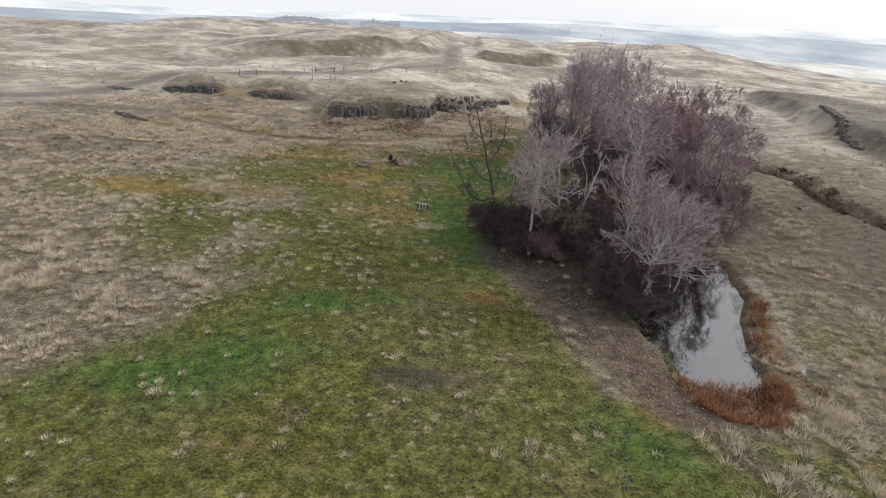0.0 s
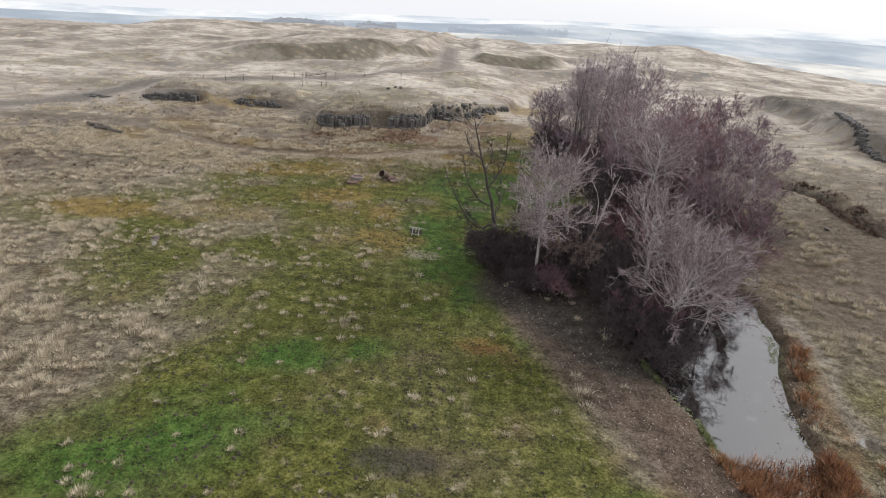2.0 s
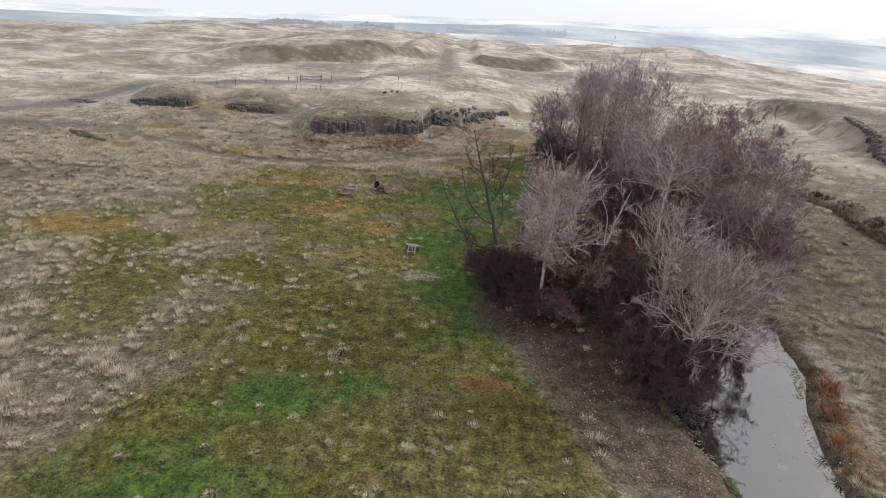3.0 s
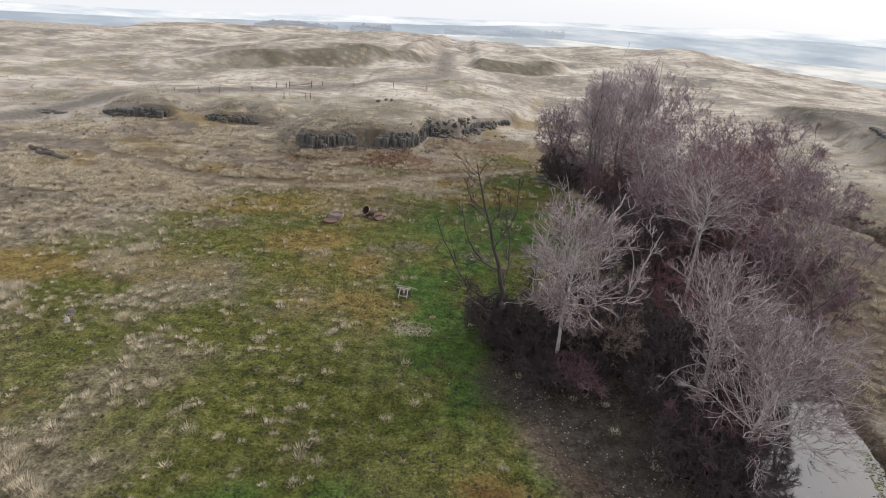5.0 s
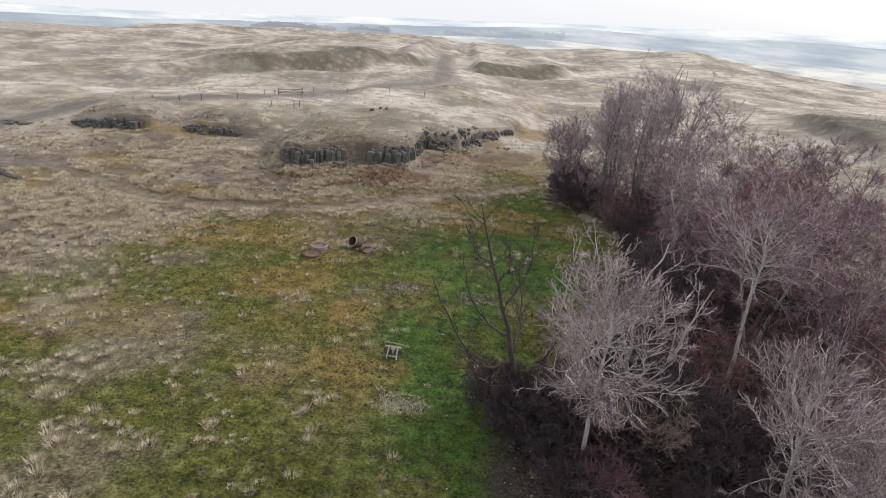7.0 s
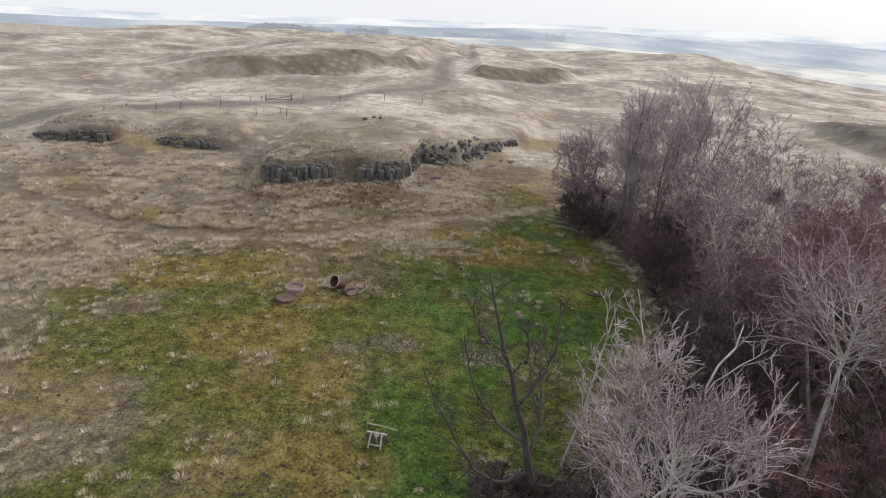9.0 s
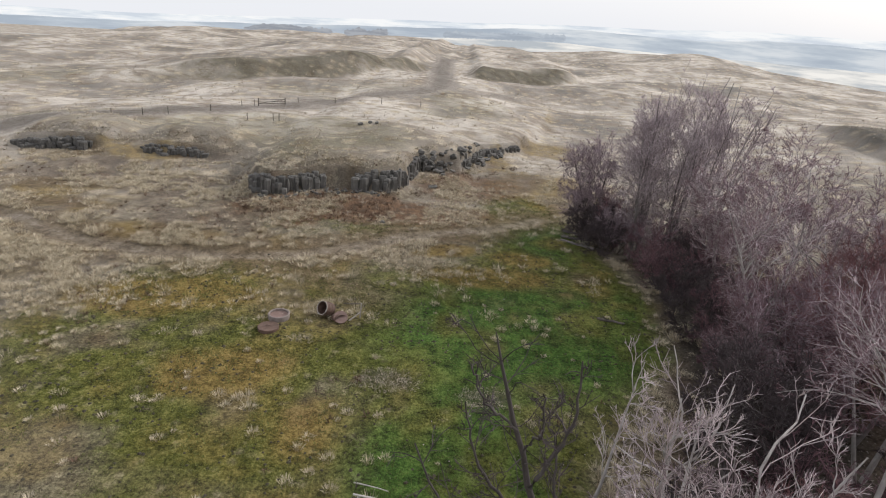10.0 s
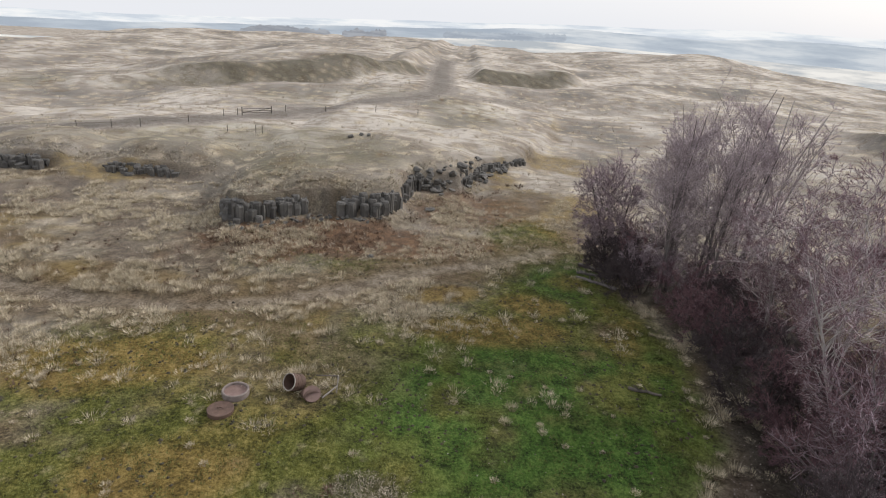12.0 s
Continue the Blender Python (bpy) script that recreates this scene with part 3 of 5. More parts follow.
def build_water():
    bm = bmesh.new()
    rings = []
    for k in range(1, 9):
        ring = []
        for a in range(48):
            t = 2 * math.pi * a / 48
            y = 27.0 + 9.6 * k / 8 * math.sin(t)
            x = 12.7 + (y - 27) * 0.1 + 4.3 * k / 8 * math.cos(t)
            ring.append(bm.verts.new((x, y, POND_LEVEL)))
        rings.append(ring)
    bm.faces.new(rings[0])
    for inner, outer in zip(rings[:-1], rings[1:]):
        for a in range(48):
            bm.faces.new((inner[a], outer[a], outer[(a + 1) % 48], inner[(a + 1) % 48]))
    me = bpy.data.meshes.new("water")
    bm.to_mesh(me)
    bm.free()
    me.materials.append(WATER)
    tagged(new("water", me), "still dark pond water with a film of scum", "pond", kind="structure")
    bm = bmesh.new()
    z = ground_at(16.3, 20.4) - 0.035
    rim = [bm.verts.new((16.3 + 0.8 * (1 + 0.25 * math.sin(3 * t)) * math.cos(t), 20.4 + 0.55 * (1 + 0.2 * math.cos(2 * t)) * math.sin(t), z + 0.02)) for t in np.linspace(0, 2 * math.pi, 28, endpoint=False)]
    bm.faces.new(rim)
    me = bpy.data.meshes.new("puddle")
    bm.to_mesh(me)
    bm.free()
    me.materials.append(WATER)
    tagged(new("puddle", me), "shallow muddy puddle in trodden ground", "puddle", kind="structure")


build_water()


def ridge(name, radius, base, rise, seed, material, label, rough=0.3):
    """A far strip of land that closes the view; rise: its skyline in degrees."""
    az = np.radians(np.linspace(-75, 75, 420))
    x, y = radius * np.sin(az), radius * np.cos(az) + 27
    deg = np.degrees(az)
    lift = np.interp(deg, [-75, -35, -22, -10, 0, 9, 15, 20, 25, 34, 75], rise) + rough * (fbm(deg, deg * 0, 7, seed) - 0.5)
    top = radius * np.tan(np.radians(lift)) + 13.7
    low = np.full_like(x, base)
    verts = np.concatenate([np.c_[x, y, low], np.c_[x, y, top], np.c_[x * 1.04, y * 1.04, top - radius * 0.02]])
    n = len(x)
    i = np.arange(n - 1)
    me = raw_mesh(name, verts, np.concatenate([np.c_[i, i + 1, i + n + 1, i + n], np.c_[i + n, i + n + 1, i + 2 * n + 1, i + 2 * n]]), material, True)
    tagged(new(name, me), label, "backdrop", kind="structure")


ridge("backdrop", 1000, -110, [-3.7, -3.7, -3.4, -2.4, -1.75, -1.5, -1.6, -1.65, -1.6, -1.55, -1.5], 4, FIELDS, "valley fields with sunlight and haze painted into a glow", 0.12)
ridge("backdrop", 2200, -160, [-2.4, -2.4, -2.05, -1.45, -0.95, -0.35, -0.35, -0.3, 0.1, 0.15, 0.3], 5, HILL_NEAR, "distant plain with blue haze painted into its glow", 0.35)
ridge("backdrop", 4100, -260, [-1.9, -1.9, -1.5, -0.95, -0.4, 0.05, 0.2, 0.45, 0.75, 0.8, 0.9], 9, HILL_FAR, "distant hills with pale blue haze painted into their glow", 0.3)


# ---- grass ----
def blades(x, y, height, width, lean, count, seed, spread=0.5):
    """Tufts of tapered blades that stand on the ground at x, y; returns corners and faces."""
    r = np.random.default_rng(seed)
    n = len(x)
    z = land(x, y) - 0.02
    az = r.uniform(0, 2 * np.pi, (n, count))
    out = r.uniform(0.05, 1.0, (n, count)) * lean
    tall = height[:, None] * r.uniform(0.55, 1.1, (n, count))
    root = np.sqrt(r.uniform(0, 1, (n, count))) * spread * height[:, None]
    ca, sa = np.cos(az), np.sin(az)
    foot = np.stack([x[:, None] + ca * root, y[:, None] + sa * root, np.repeat(z[:, None], count, 1)], -1)
    tip = foot + np.stack([ca * out * tall, sa * out * tall, tall * (1.0 - 0.35 * out)], -1)
    side = np.stack([-sa, ca, 0 * ca], -1) * (width * r.uniform(0.6, 1.3, (n, count)))[..., None]
    v = np.stack([foot - side, foot + side, tip], 2).reshape(-1, 3)
    f = np.arange(n * count * 3).reshape(-1, 3)
    return v, f


def strewn(n, lo, hi, keep, seed):
    """Places on the plan, kept with the chance that keep gives."""
    r = np.random.default_rng(seed)
    x, y = r.uniform(lo[0], hi[0], n), r.uniform(lo[1], hi[1], n)
    k = r.uniform(0, 1, n) < keep(x, y)
    return x[k], y[k]


def open_ground(x, y):
    """1 where grass can stand."""
    ok = (pond_reach(x, y) > 1.12) & (along(x, y, TRAIL) > 0.45 + 0.5 * value_noise(x, y, 1.2, 8)) & (along(x, y, ROAD) > 1.8)
    d = y - bench_edge(x)
    ok &= ~((d > -0.6) & (d < 1.2) & (x > -16) & (x < -2))
    return ok.astype(float)


def dry_chance(x, y):
    g, b = lawn(x, y)
    clumped = smooth(0.49, 0.56, fbm(x, y, 1.5, 131)) * (1 - 0.6 * spot(x, y, -5, 45, 13, 10) ** 0.4)
    chance = np.maximum(1 - 0.9 * g, 0.4 * spot(x, y, -12, 33, 12, 10) ** 0.5) * (1 - 0.85 * b) * (1 - 0.85 * bare_soil(x, y)) * (0.03 + 0.97 * clumped) * (1 - 0.85 * spot(x, y, 4, 20, 9, 11) ** 0.4) * (1 - spot(x, y, 7, 29, 6, 7) ** 0.3)
    return open_ground(x, y) * np.maximum(chance, (1 - bare_soil(x, y)) * (0.008 + 0.025 * (y < 33) * smooth(3, -2, x) * (fbm(x, y, 1.1, 137, 2) > 0.5)))


def stuff(name, v, f, material, label, category):
    return tagged(new(name, raw_mesh(name, v, f, material)), label, category, kind="stuff")


x, y = strewn(21000, (-36, 8), (26, 58), dry_chance, 11)
tall = np.random.default_rng(12).uniform(0.16, 0.42, len(x)) * (0.7 + 0.6 * value_noise(x, y, 3, 4)) * (1 - 0.4 * lawn(x, y)[0])
v, f = blades(x, y, tall, 0.0075, 0.9, 100, 13, 0.7)
stuff("dry_grass", v, f, STRAW, "pale straw-coloured bunchgrass tussocks on the meadow", "dry grass")

x, y = strewn(22000, (-75, 40), (75, 150), lambda x, y: dry_chance(x, y) * (1 - (x > -36) * (x < 26) * (y < 58)) * np.where(y < 85, 1.0, 0.45), 14)
tall = np.random.default_rng(15).uniform(0.14, 0.4, len(x))
v, f = blades(x, y, tall, 0.016, 1.25, 14, 16)
stuff("dry_grass", v, f, GREY_STRAW, "weathered pale bunchgrass on the stony bench", "dry grass")

x, y = strewn(150000, (-22, 9), (16, 70), lambda x, y: open_ground(x, y) * np.clip(lawn(x, y)[0], 0, 1) * (1 - bare_soil(x, y)) * (0.3 + 0.7 * smooth(0.35, 0.6, fbm(x, y, 0.8, 141))), 17)
tall = np.random.default_rng(18).uniform(0.06, 0.15, len(x))
v, f = blades(x, y, tall, 0.012, 1.1, 6, 19)
stuff("turf", v, f, TURF, "short green turf with worn brown gaps", "grass")

x, y = strewn(10000, (8, 15), (18, 31), lambda x, y: 0.85 * (spot(x, y, 12.0, 18.5, 2.5, 2.4) + 0.7 * (fbm(x, y, 1.1, 3) - 0.5) > 0.2) * (y < 20.6 + 1.6 * (fbm(x, y, 1.0, 6) - 0.5) + 0.9 * (np.abs(x - 11.9) > 1.1)) + 0.5 * (np.abs(pond_reach(x, y) - 1.32) < 0.13) * (x > 12.6) * (y < 27) * (fbm(x, y, 1.0, 9) > 0.47), 20)
tall = np.random.default_rng(21).uniform(0.2, 0.5, len(x))
v, f = blades(x, y, tall, 0.02, 1.1, 12, 22)
v[:, 2] = np.maximum(v[:, 2], POND_LEVEL - 0.05)
stuff("reeds", v, f, REED, "rust-brown withered reeds at the end of the pond", "reeds")

x, y = strewn(7000, (8, 18.5), (12, 26), lambda x, y: (np.abs(pond_reach(x, y) - 1.08) < 0.13) * (x < 11.8) * (y < 25.5) * smooth(0.35, 0.6, fbm(x, y, 1.2, 151)), 23)
v, f = blades(x, y, np.random.default_rng(24).uniform(0.08, 0.2, len(x)), 0.03, 1.2, 8, 25)
stuff("bank_grass", v, f, MOSS, "yellow-green moss and grass on the pond bank", "grass")


def flecks(x, y, size, seed, lift=0.02):
    """Small bent leaves that lie on the ground."""
    r = np.random.default_rng(seed)
    n = len(x)
    z = land(x, y) + lift
    a = r.uniform(0, 2 * np.pi, n)
    s = size * r.uniform(0.5, 1.3, n)
    u = np.c_[np.cos(a) * s, np.sin(a) * s, r.uniform(-0.2, 0.4, n) * s]
    w = np.c_[-np.sin(a) * s * 0.6, np.cos(a) * s * 0.6, r.uniform(0.0, 0.5, n) * s]
    c = np.c_[x, y, z]
    v = np.stack([c - u, c - w, c + u, c + w], 1).reshape(-1, 3)
    return v, np.arange(4 * n).reshape(-1, 4)


x, y = strewn(26000, (-2, 14), (19, 66), lambda x, y: smooth(0.4, 0.9, bare_soil(x, y)) * (pond_reach(x, y) > 1.02) * 0.8 + 0.05, 26)
v, f = flecks(x, y, 0.035, 27)
stuff("leaf_litter", v, f, LEAF, "scattered pale fallen leaves under the bare trees", "leaf litter")

def lumps(x, y, size, seed):
    """Low rough lumps of soil: squat eight-sided stones."""
    r = np.random.default_rng(seed)
    n = len(x)
    s = size * r.uniform(0.5, 1.4, n)
    a = r.uniform(0, 6, (n, 1)) + np.arange(5) * 2 * np.pi / 5
    rad = s[:, None] * r.uniform(0.7, 1.3, (n, 5))
    z = land(x, y)
    ring = np.stack([x[:, None] + rad * np.cos(a), y[:, None] + rad * np.sin(a), np.repeat(z[:, None] - 0.02, 5, 1)], -1)
    peak = np.c_[x + r.normal(0, 0.2, n) * s, y + r.normal(0, 0.2, n) * s, z + s * r.uniform(0.35, 0.7, n)][:, None]
    v = np.concatenate([ring, peak], 1).reshape(-1, 3)
    b = np.arange(n)[:, None] * 6
    k = np.arange(5)
    f = np.stack([b + k, b + (k + 1) % 5, np.repeat(b + 5, 5, 1)], -1).reshape(-1, 3)
    return v, f


x, y = strewn(20000, (-22, 9), (14, 62), lambda x, y: lawn(x, y)[0] * smooth(0.36, 0.62, fbm(x, y, 3, 161)) * np.where(y < 36, 0.8, 0.6), 28)
v, f = lumps(x, y, np.where(y < 36, 0.085, 0.08), 29)
stuff("clods", v, f, CLOD, "dark trodden clods in the turf", "soil")

x, y = strewn(900, (9.5, 11.5), (19, 17.5), lambda x, y: (pond_reach(x, y) > 1.25) * 0.3 * smooth(0.45, 0.6, fbm(x, y, 1.5, 167)), 30)
v, f = blades(x, y, np.random.default_rng(31).uniform(0.3, 0.5, len(x)), 0.008, 1.1, 60, 32)
stuff("bunchgrass", v, f, STRAW, "large tawny bunchgrass clumps near the pond", "dry grass")

x, y = strewn(1500, (-4.5, 42.3), (2.5, 45.5), lambda x, y: (spot(x, y, -2.3, 43.9, 1.7, 0.9) + spot(x, y, 1.7, 43.4, 1.3, 0.8) > 0.12) * 0.7, 33)
v, f = blades(x, y, np.full(len(x), 0.13), 0.009, 1.9, 9, 34)
stuff("dead_stalks", v, f, GREY_STRAW, "grey patches of dead stalks in the green turf", "dead stalks")

x, y = strewn(900, (-3, 33), (0.5, 36), lambda x, y: (spot(x, y, -1.3, 34.3, 1.3, 0.9) > 0.15) * 0.9, 35)
v, f = blades(x, y, np.full(len(x), 0.12), 0.007, 1.6, 10, 36)
stuff("flattened_grass", v, f, STRAW, "pale round patch of flattened grass", "grass")

x, y = strewn(9000, (10, 18.5), (17, 33), lambda x, y: (pond_reach(x, y) < 0.9) * (x > 11.8) * 0.02 + (np.abs(pond_reach(x, y) - 1.0) < 0.12) * (x > 12) * smooth(0.4, 0.6, fbm(x, y, 1.1, 171)) * 0.9, 37)
v, f = flecks(x, y, 0.045, 38)
v[:, 2] = POND_LEVEL + 0.006 + 0.004 * (np.arange(len(v)) % 4)
stuff("floating_leaves", v, f, LEAF, "pale leaves floating on the dark pond", "leaf litter")


x, y = strewn(2600, (-17, 59), (6, 80), lambda x, y: (y < bench_edge(x) - 0.4) * (y > bench_edge(x) - 7) * smooth(0.45, 0.65, fbm(x, y, 1.6, 173)), 39)
v, f = blades(x, y, np.random.default_rng(40).uniform(0.15, 0.45, len(x)), 0.014, 1.0, 16, 41)
stuff("brush", v, f, BRUSH, "dark brown brush at the foot of the cliff", "brush")


x, y = strewn(9000, (25, 34), (36, 61), lambda x, y: (along(x, y, DITCH) < 1.3) * (along(x, y, DITCH) > 0.2) * smooth(0.4, 0.6, fbm(x, y, 1.5, 187)), 51)
v, f = blades(x, y, np.random.default_rng(52).uniform(0.15, 0.45, len(x)), 0.018, 1.2, 16, 53)
stuff("brush", v, f, BRUSH, "brown brush along the banks of the ditch", "brush")


def field(x, y):
    """The brown field between the lawn and the cliff."""
    g, b = lawn(x, y)
    return open_ground(x, y) * (1 - b) * (1 - 0.8 * g) * (1 - 0.85 * spot(x, y, -5, 45, 13, 10) ** 0.4) * smooth(34, 44, y) * (1 - smooth(66, 74, y)) * (1 - smooth(8, 13, x))


x, y = strewn(12000, (-46, 34), (13, 75), lambda x, y: field(x, y) * smooth(0.45, 0.56, fbm(x, y, 3.5, 181, 3) + 0.05 * smooth(-4, -14, x)) * (0.05 + 0.95 * (fbm(x, y, 1.3, 183, 2) > 0.52)), 42)
v, f = blades(x, y, np.random.default_rng(43).uniform(0.15, 0.36, len(x)), 0.008, 1.15, 64, 44, 0.9)
stuff("bunchgrass", v, f, STRAW, "big pale bunchgrass clumps on the brown field", "dry grass")

x, y = strewn(15000, (-44, 48), (9, 79), lambda x, y: open_ground(x, y) * (1 - 0.9 * lawn(x, y)[0]) * (y < bench_edge(x) - 1.0) * smooth(0.52, 0.57, fbm(x, y, 2.6, 189, 3)), 54)
v, f = blades(x, y, np.random.default_rng(55).uniform(0.15, 0.36, len(x)), 0.01, 1.2, 44, 56, 0.9)
stuff("bunchgrass", v, f, STRAW, "beige bunchgrass clumps below the cliff", "dry grass")

x, y = strewn(2600, (-46, 36), (13, 78), lambda x, y: field(x, y) * smooth(0.45, 0.6, fbm(x, y, 3.0, 185, 3)), 45)
v, f = blades(x, y, np.random.default_rng(46).uniform(0.12, 0.3, len(x)), 0.02, 1.3, 18, 47)
stuff("brush", v, f, BRUSH, "low dark brown brush between the tussocks", "brush")

x, y = strewn(11000, (-38, 60), (-2, 80), lambda x, y: ((x > -17) | (x < -19)) * (y - bench_edge(x) > 0.75) * (y - bench_edge(x) < 2.4) * 0.7, 48)
v, f = blades(x, y, np.random.default_rng(49).uniform(0.12, 0.3, len(x)), 0.022, 1.7, 12, 50)
stuff("turf_edge", v, f, CAP, "shaggy grey-brown turf hanging over the cliff edge", "grass")


x, y = strewn(9000, (9, 18.5), (17, 31), lambda x, y: (np.abs(pond_reach(x, y) - 1.03) < 0.1) * smooth(0.48, 0.62, fbm(x, y, 1.4, 193)), 57)
v, f = flecks(x, y, 0.06, 58)
v[:, 2] = np.maximum(v[:, 2], POND_LEVEL + 0.008 + 0.004 * (np.arange(len(v)) % 4))
stuff("pond_weed", v, f, MOSS, "pale green weed along the edge of the pond", "water weed")


# ---- bare trees ----
def unit(v):
    return v / np.maximum(np.linalg.norm(v, axis=-1, keepdims=True), 1e-9)


def lines(start, way, length, parts, wobble, rise, r):
    """Bent branches: points and directions of every one."""
    pts, ways = [start], [way]
    p, d = start, way
    for k in range(parts):
        d = unit(d + r.normal(0, wobble, d.shape) + np.array([0, 0, rise]))
        p = p + d * (length / parts)[:, None]
        pts.append(p)
        ways.append(d)
    return np.stack(pts, 1), np.stack(ways, 1)


def tubes(pts, ways, thick, thin, sides):
    n, k = pts.shape[:2]
    ref = np.where(np.abs(ways[..., 2:3]) > 0.9, np.array([1.0, 0, 0]), np.array([0, 0, 1.0]))
    u = unit(np.cross(ways, ref))
    w = np.cross(ways, u)
    rad = thick[:, None] + (thin - thick)[:, None] * np.linspace(0, 1, k)[None, :] ** 0.8
    a = np.arange(sides) * 2 * np.pi / sides
    v = pts[:, :, None] + rad[..., None, None] * (np.cos(a)[:, None] * u[:, :, None] + np.sin(a)[:, None] * w[:, :, None])
    base = (np.arange(n) * k * sides)[:, None, None] + (np.arange(k - 1) * sides)[None, :, None]
    s, t = np.arange(sides), (np.arange(sides) + 1) % sides
    f = np.stack([base + s, base + t, base + t + sides, base + s + sides], -1).reshape(-1, 4)
    return v.reshape(-1, 3), f


def spikes(start, way, length, thick):
    """Fine tapered twigs that end in a point."""
    n = len(start)
    ref = np.where(np.abs(way[:, 2:3]) > 0.9, np.array([1.0, 0, 0]), np.array([0, 0, 1.0]))
    u = unit(np.cross(way, ref))
    w = np.cross(way, u)
    a = np.arange(3) * 2 * np.pi / 3
    ring = start[:, None] + thick[:, None, None] * (np.cos(a)[:, None] * u[:, None] + np.sin(a)[:, None] * w[:, None])
    v = np.concatenate([ring, (start + way * length[:, None])[:, None]], 1).reshape(-1, 3)
    b = (np.arange(n) * 4)[:, None]
    k = np.arange(3)
    f = np.stack([b + k, b + (k + 1) % 3, np.repeat(b + 3, 3, 1)], -1).reshape(-1, 3)
    return v, f


def halved(piece):
    v, f = piece
    return v, np.concatenate([f[:, [0, 1, 2]], f[:, [0, 2, 3]]])


def offshoots(pts, ways, length, count, lo, hi, angle, ratio, r, lift=0.0, hub=None, radii=1.0, pull=0.0):
    """Starts, ways and lengths of the branches that leave these; pull: how far they turn away from the hub."""
    n, k = pts.shape[:2]
    t = r.uniform(lo, hi, (n, count))
    at = t * (k - 1)
    i = np.minimum(at.astype(int), k - 2)
    fr = (at - i)[..., None]
    rows = np.arange(n)[:, None]
    p = pts[rows, i] * (1 - fr) + pts[rows, i + 1] * fr
    d = ways[rows, i + 1]
    side = unit(np.cross(d, r.normal(0, 1, d.shape)))
    a = np.radians(r.normal(angle, 11, (n, count)))[..., None]
    way = np.cos(a) * d + np.sin(a) * side + np.array([0, 0, lift])
    if hub is not None:
        way = way + pull * unit((p - hub) / radii)
    ln = length[:, None] * ratio * (1.15 - 0.6 * t) * r.uniform(0.65, 1.25, (n, count))
    return p.reshape(-1, 3), unit(way).reshape(-1, 3), ln.ravel()


def joined(pieces):
    vs, fs, total = [], [], 0
    for v, f in pieces:
        vs.append(v)
        fs.append(f + total)
        total += len(v)
    return np.concatenate(vs), np.concatenate(fs)


def reach_to(p, d, centre, radii):
    """How far it is from p along d to the rim of the crown."""
    q, e = (p - centre) / radii, d / radii
    a, b, c = (e * e).sum(-1), (q * e).sum(-1), (q * q).sum(-1) - 1
    return (-b + np.sqrt(np.maximum(b * b - a * c, 0.0))) / a


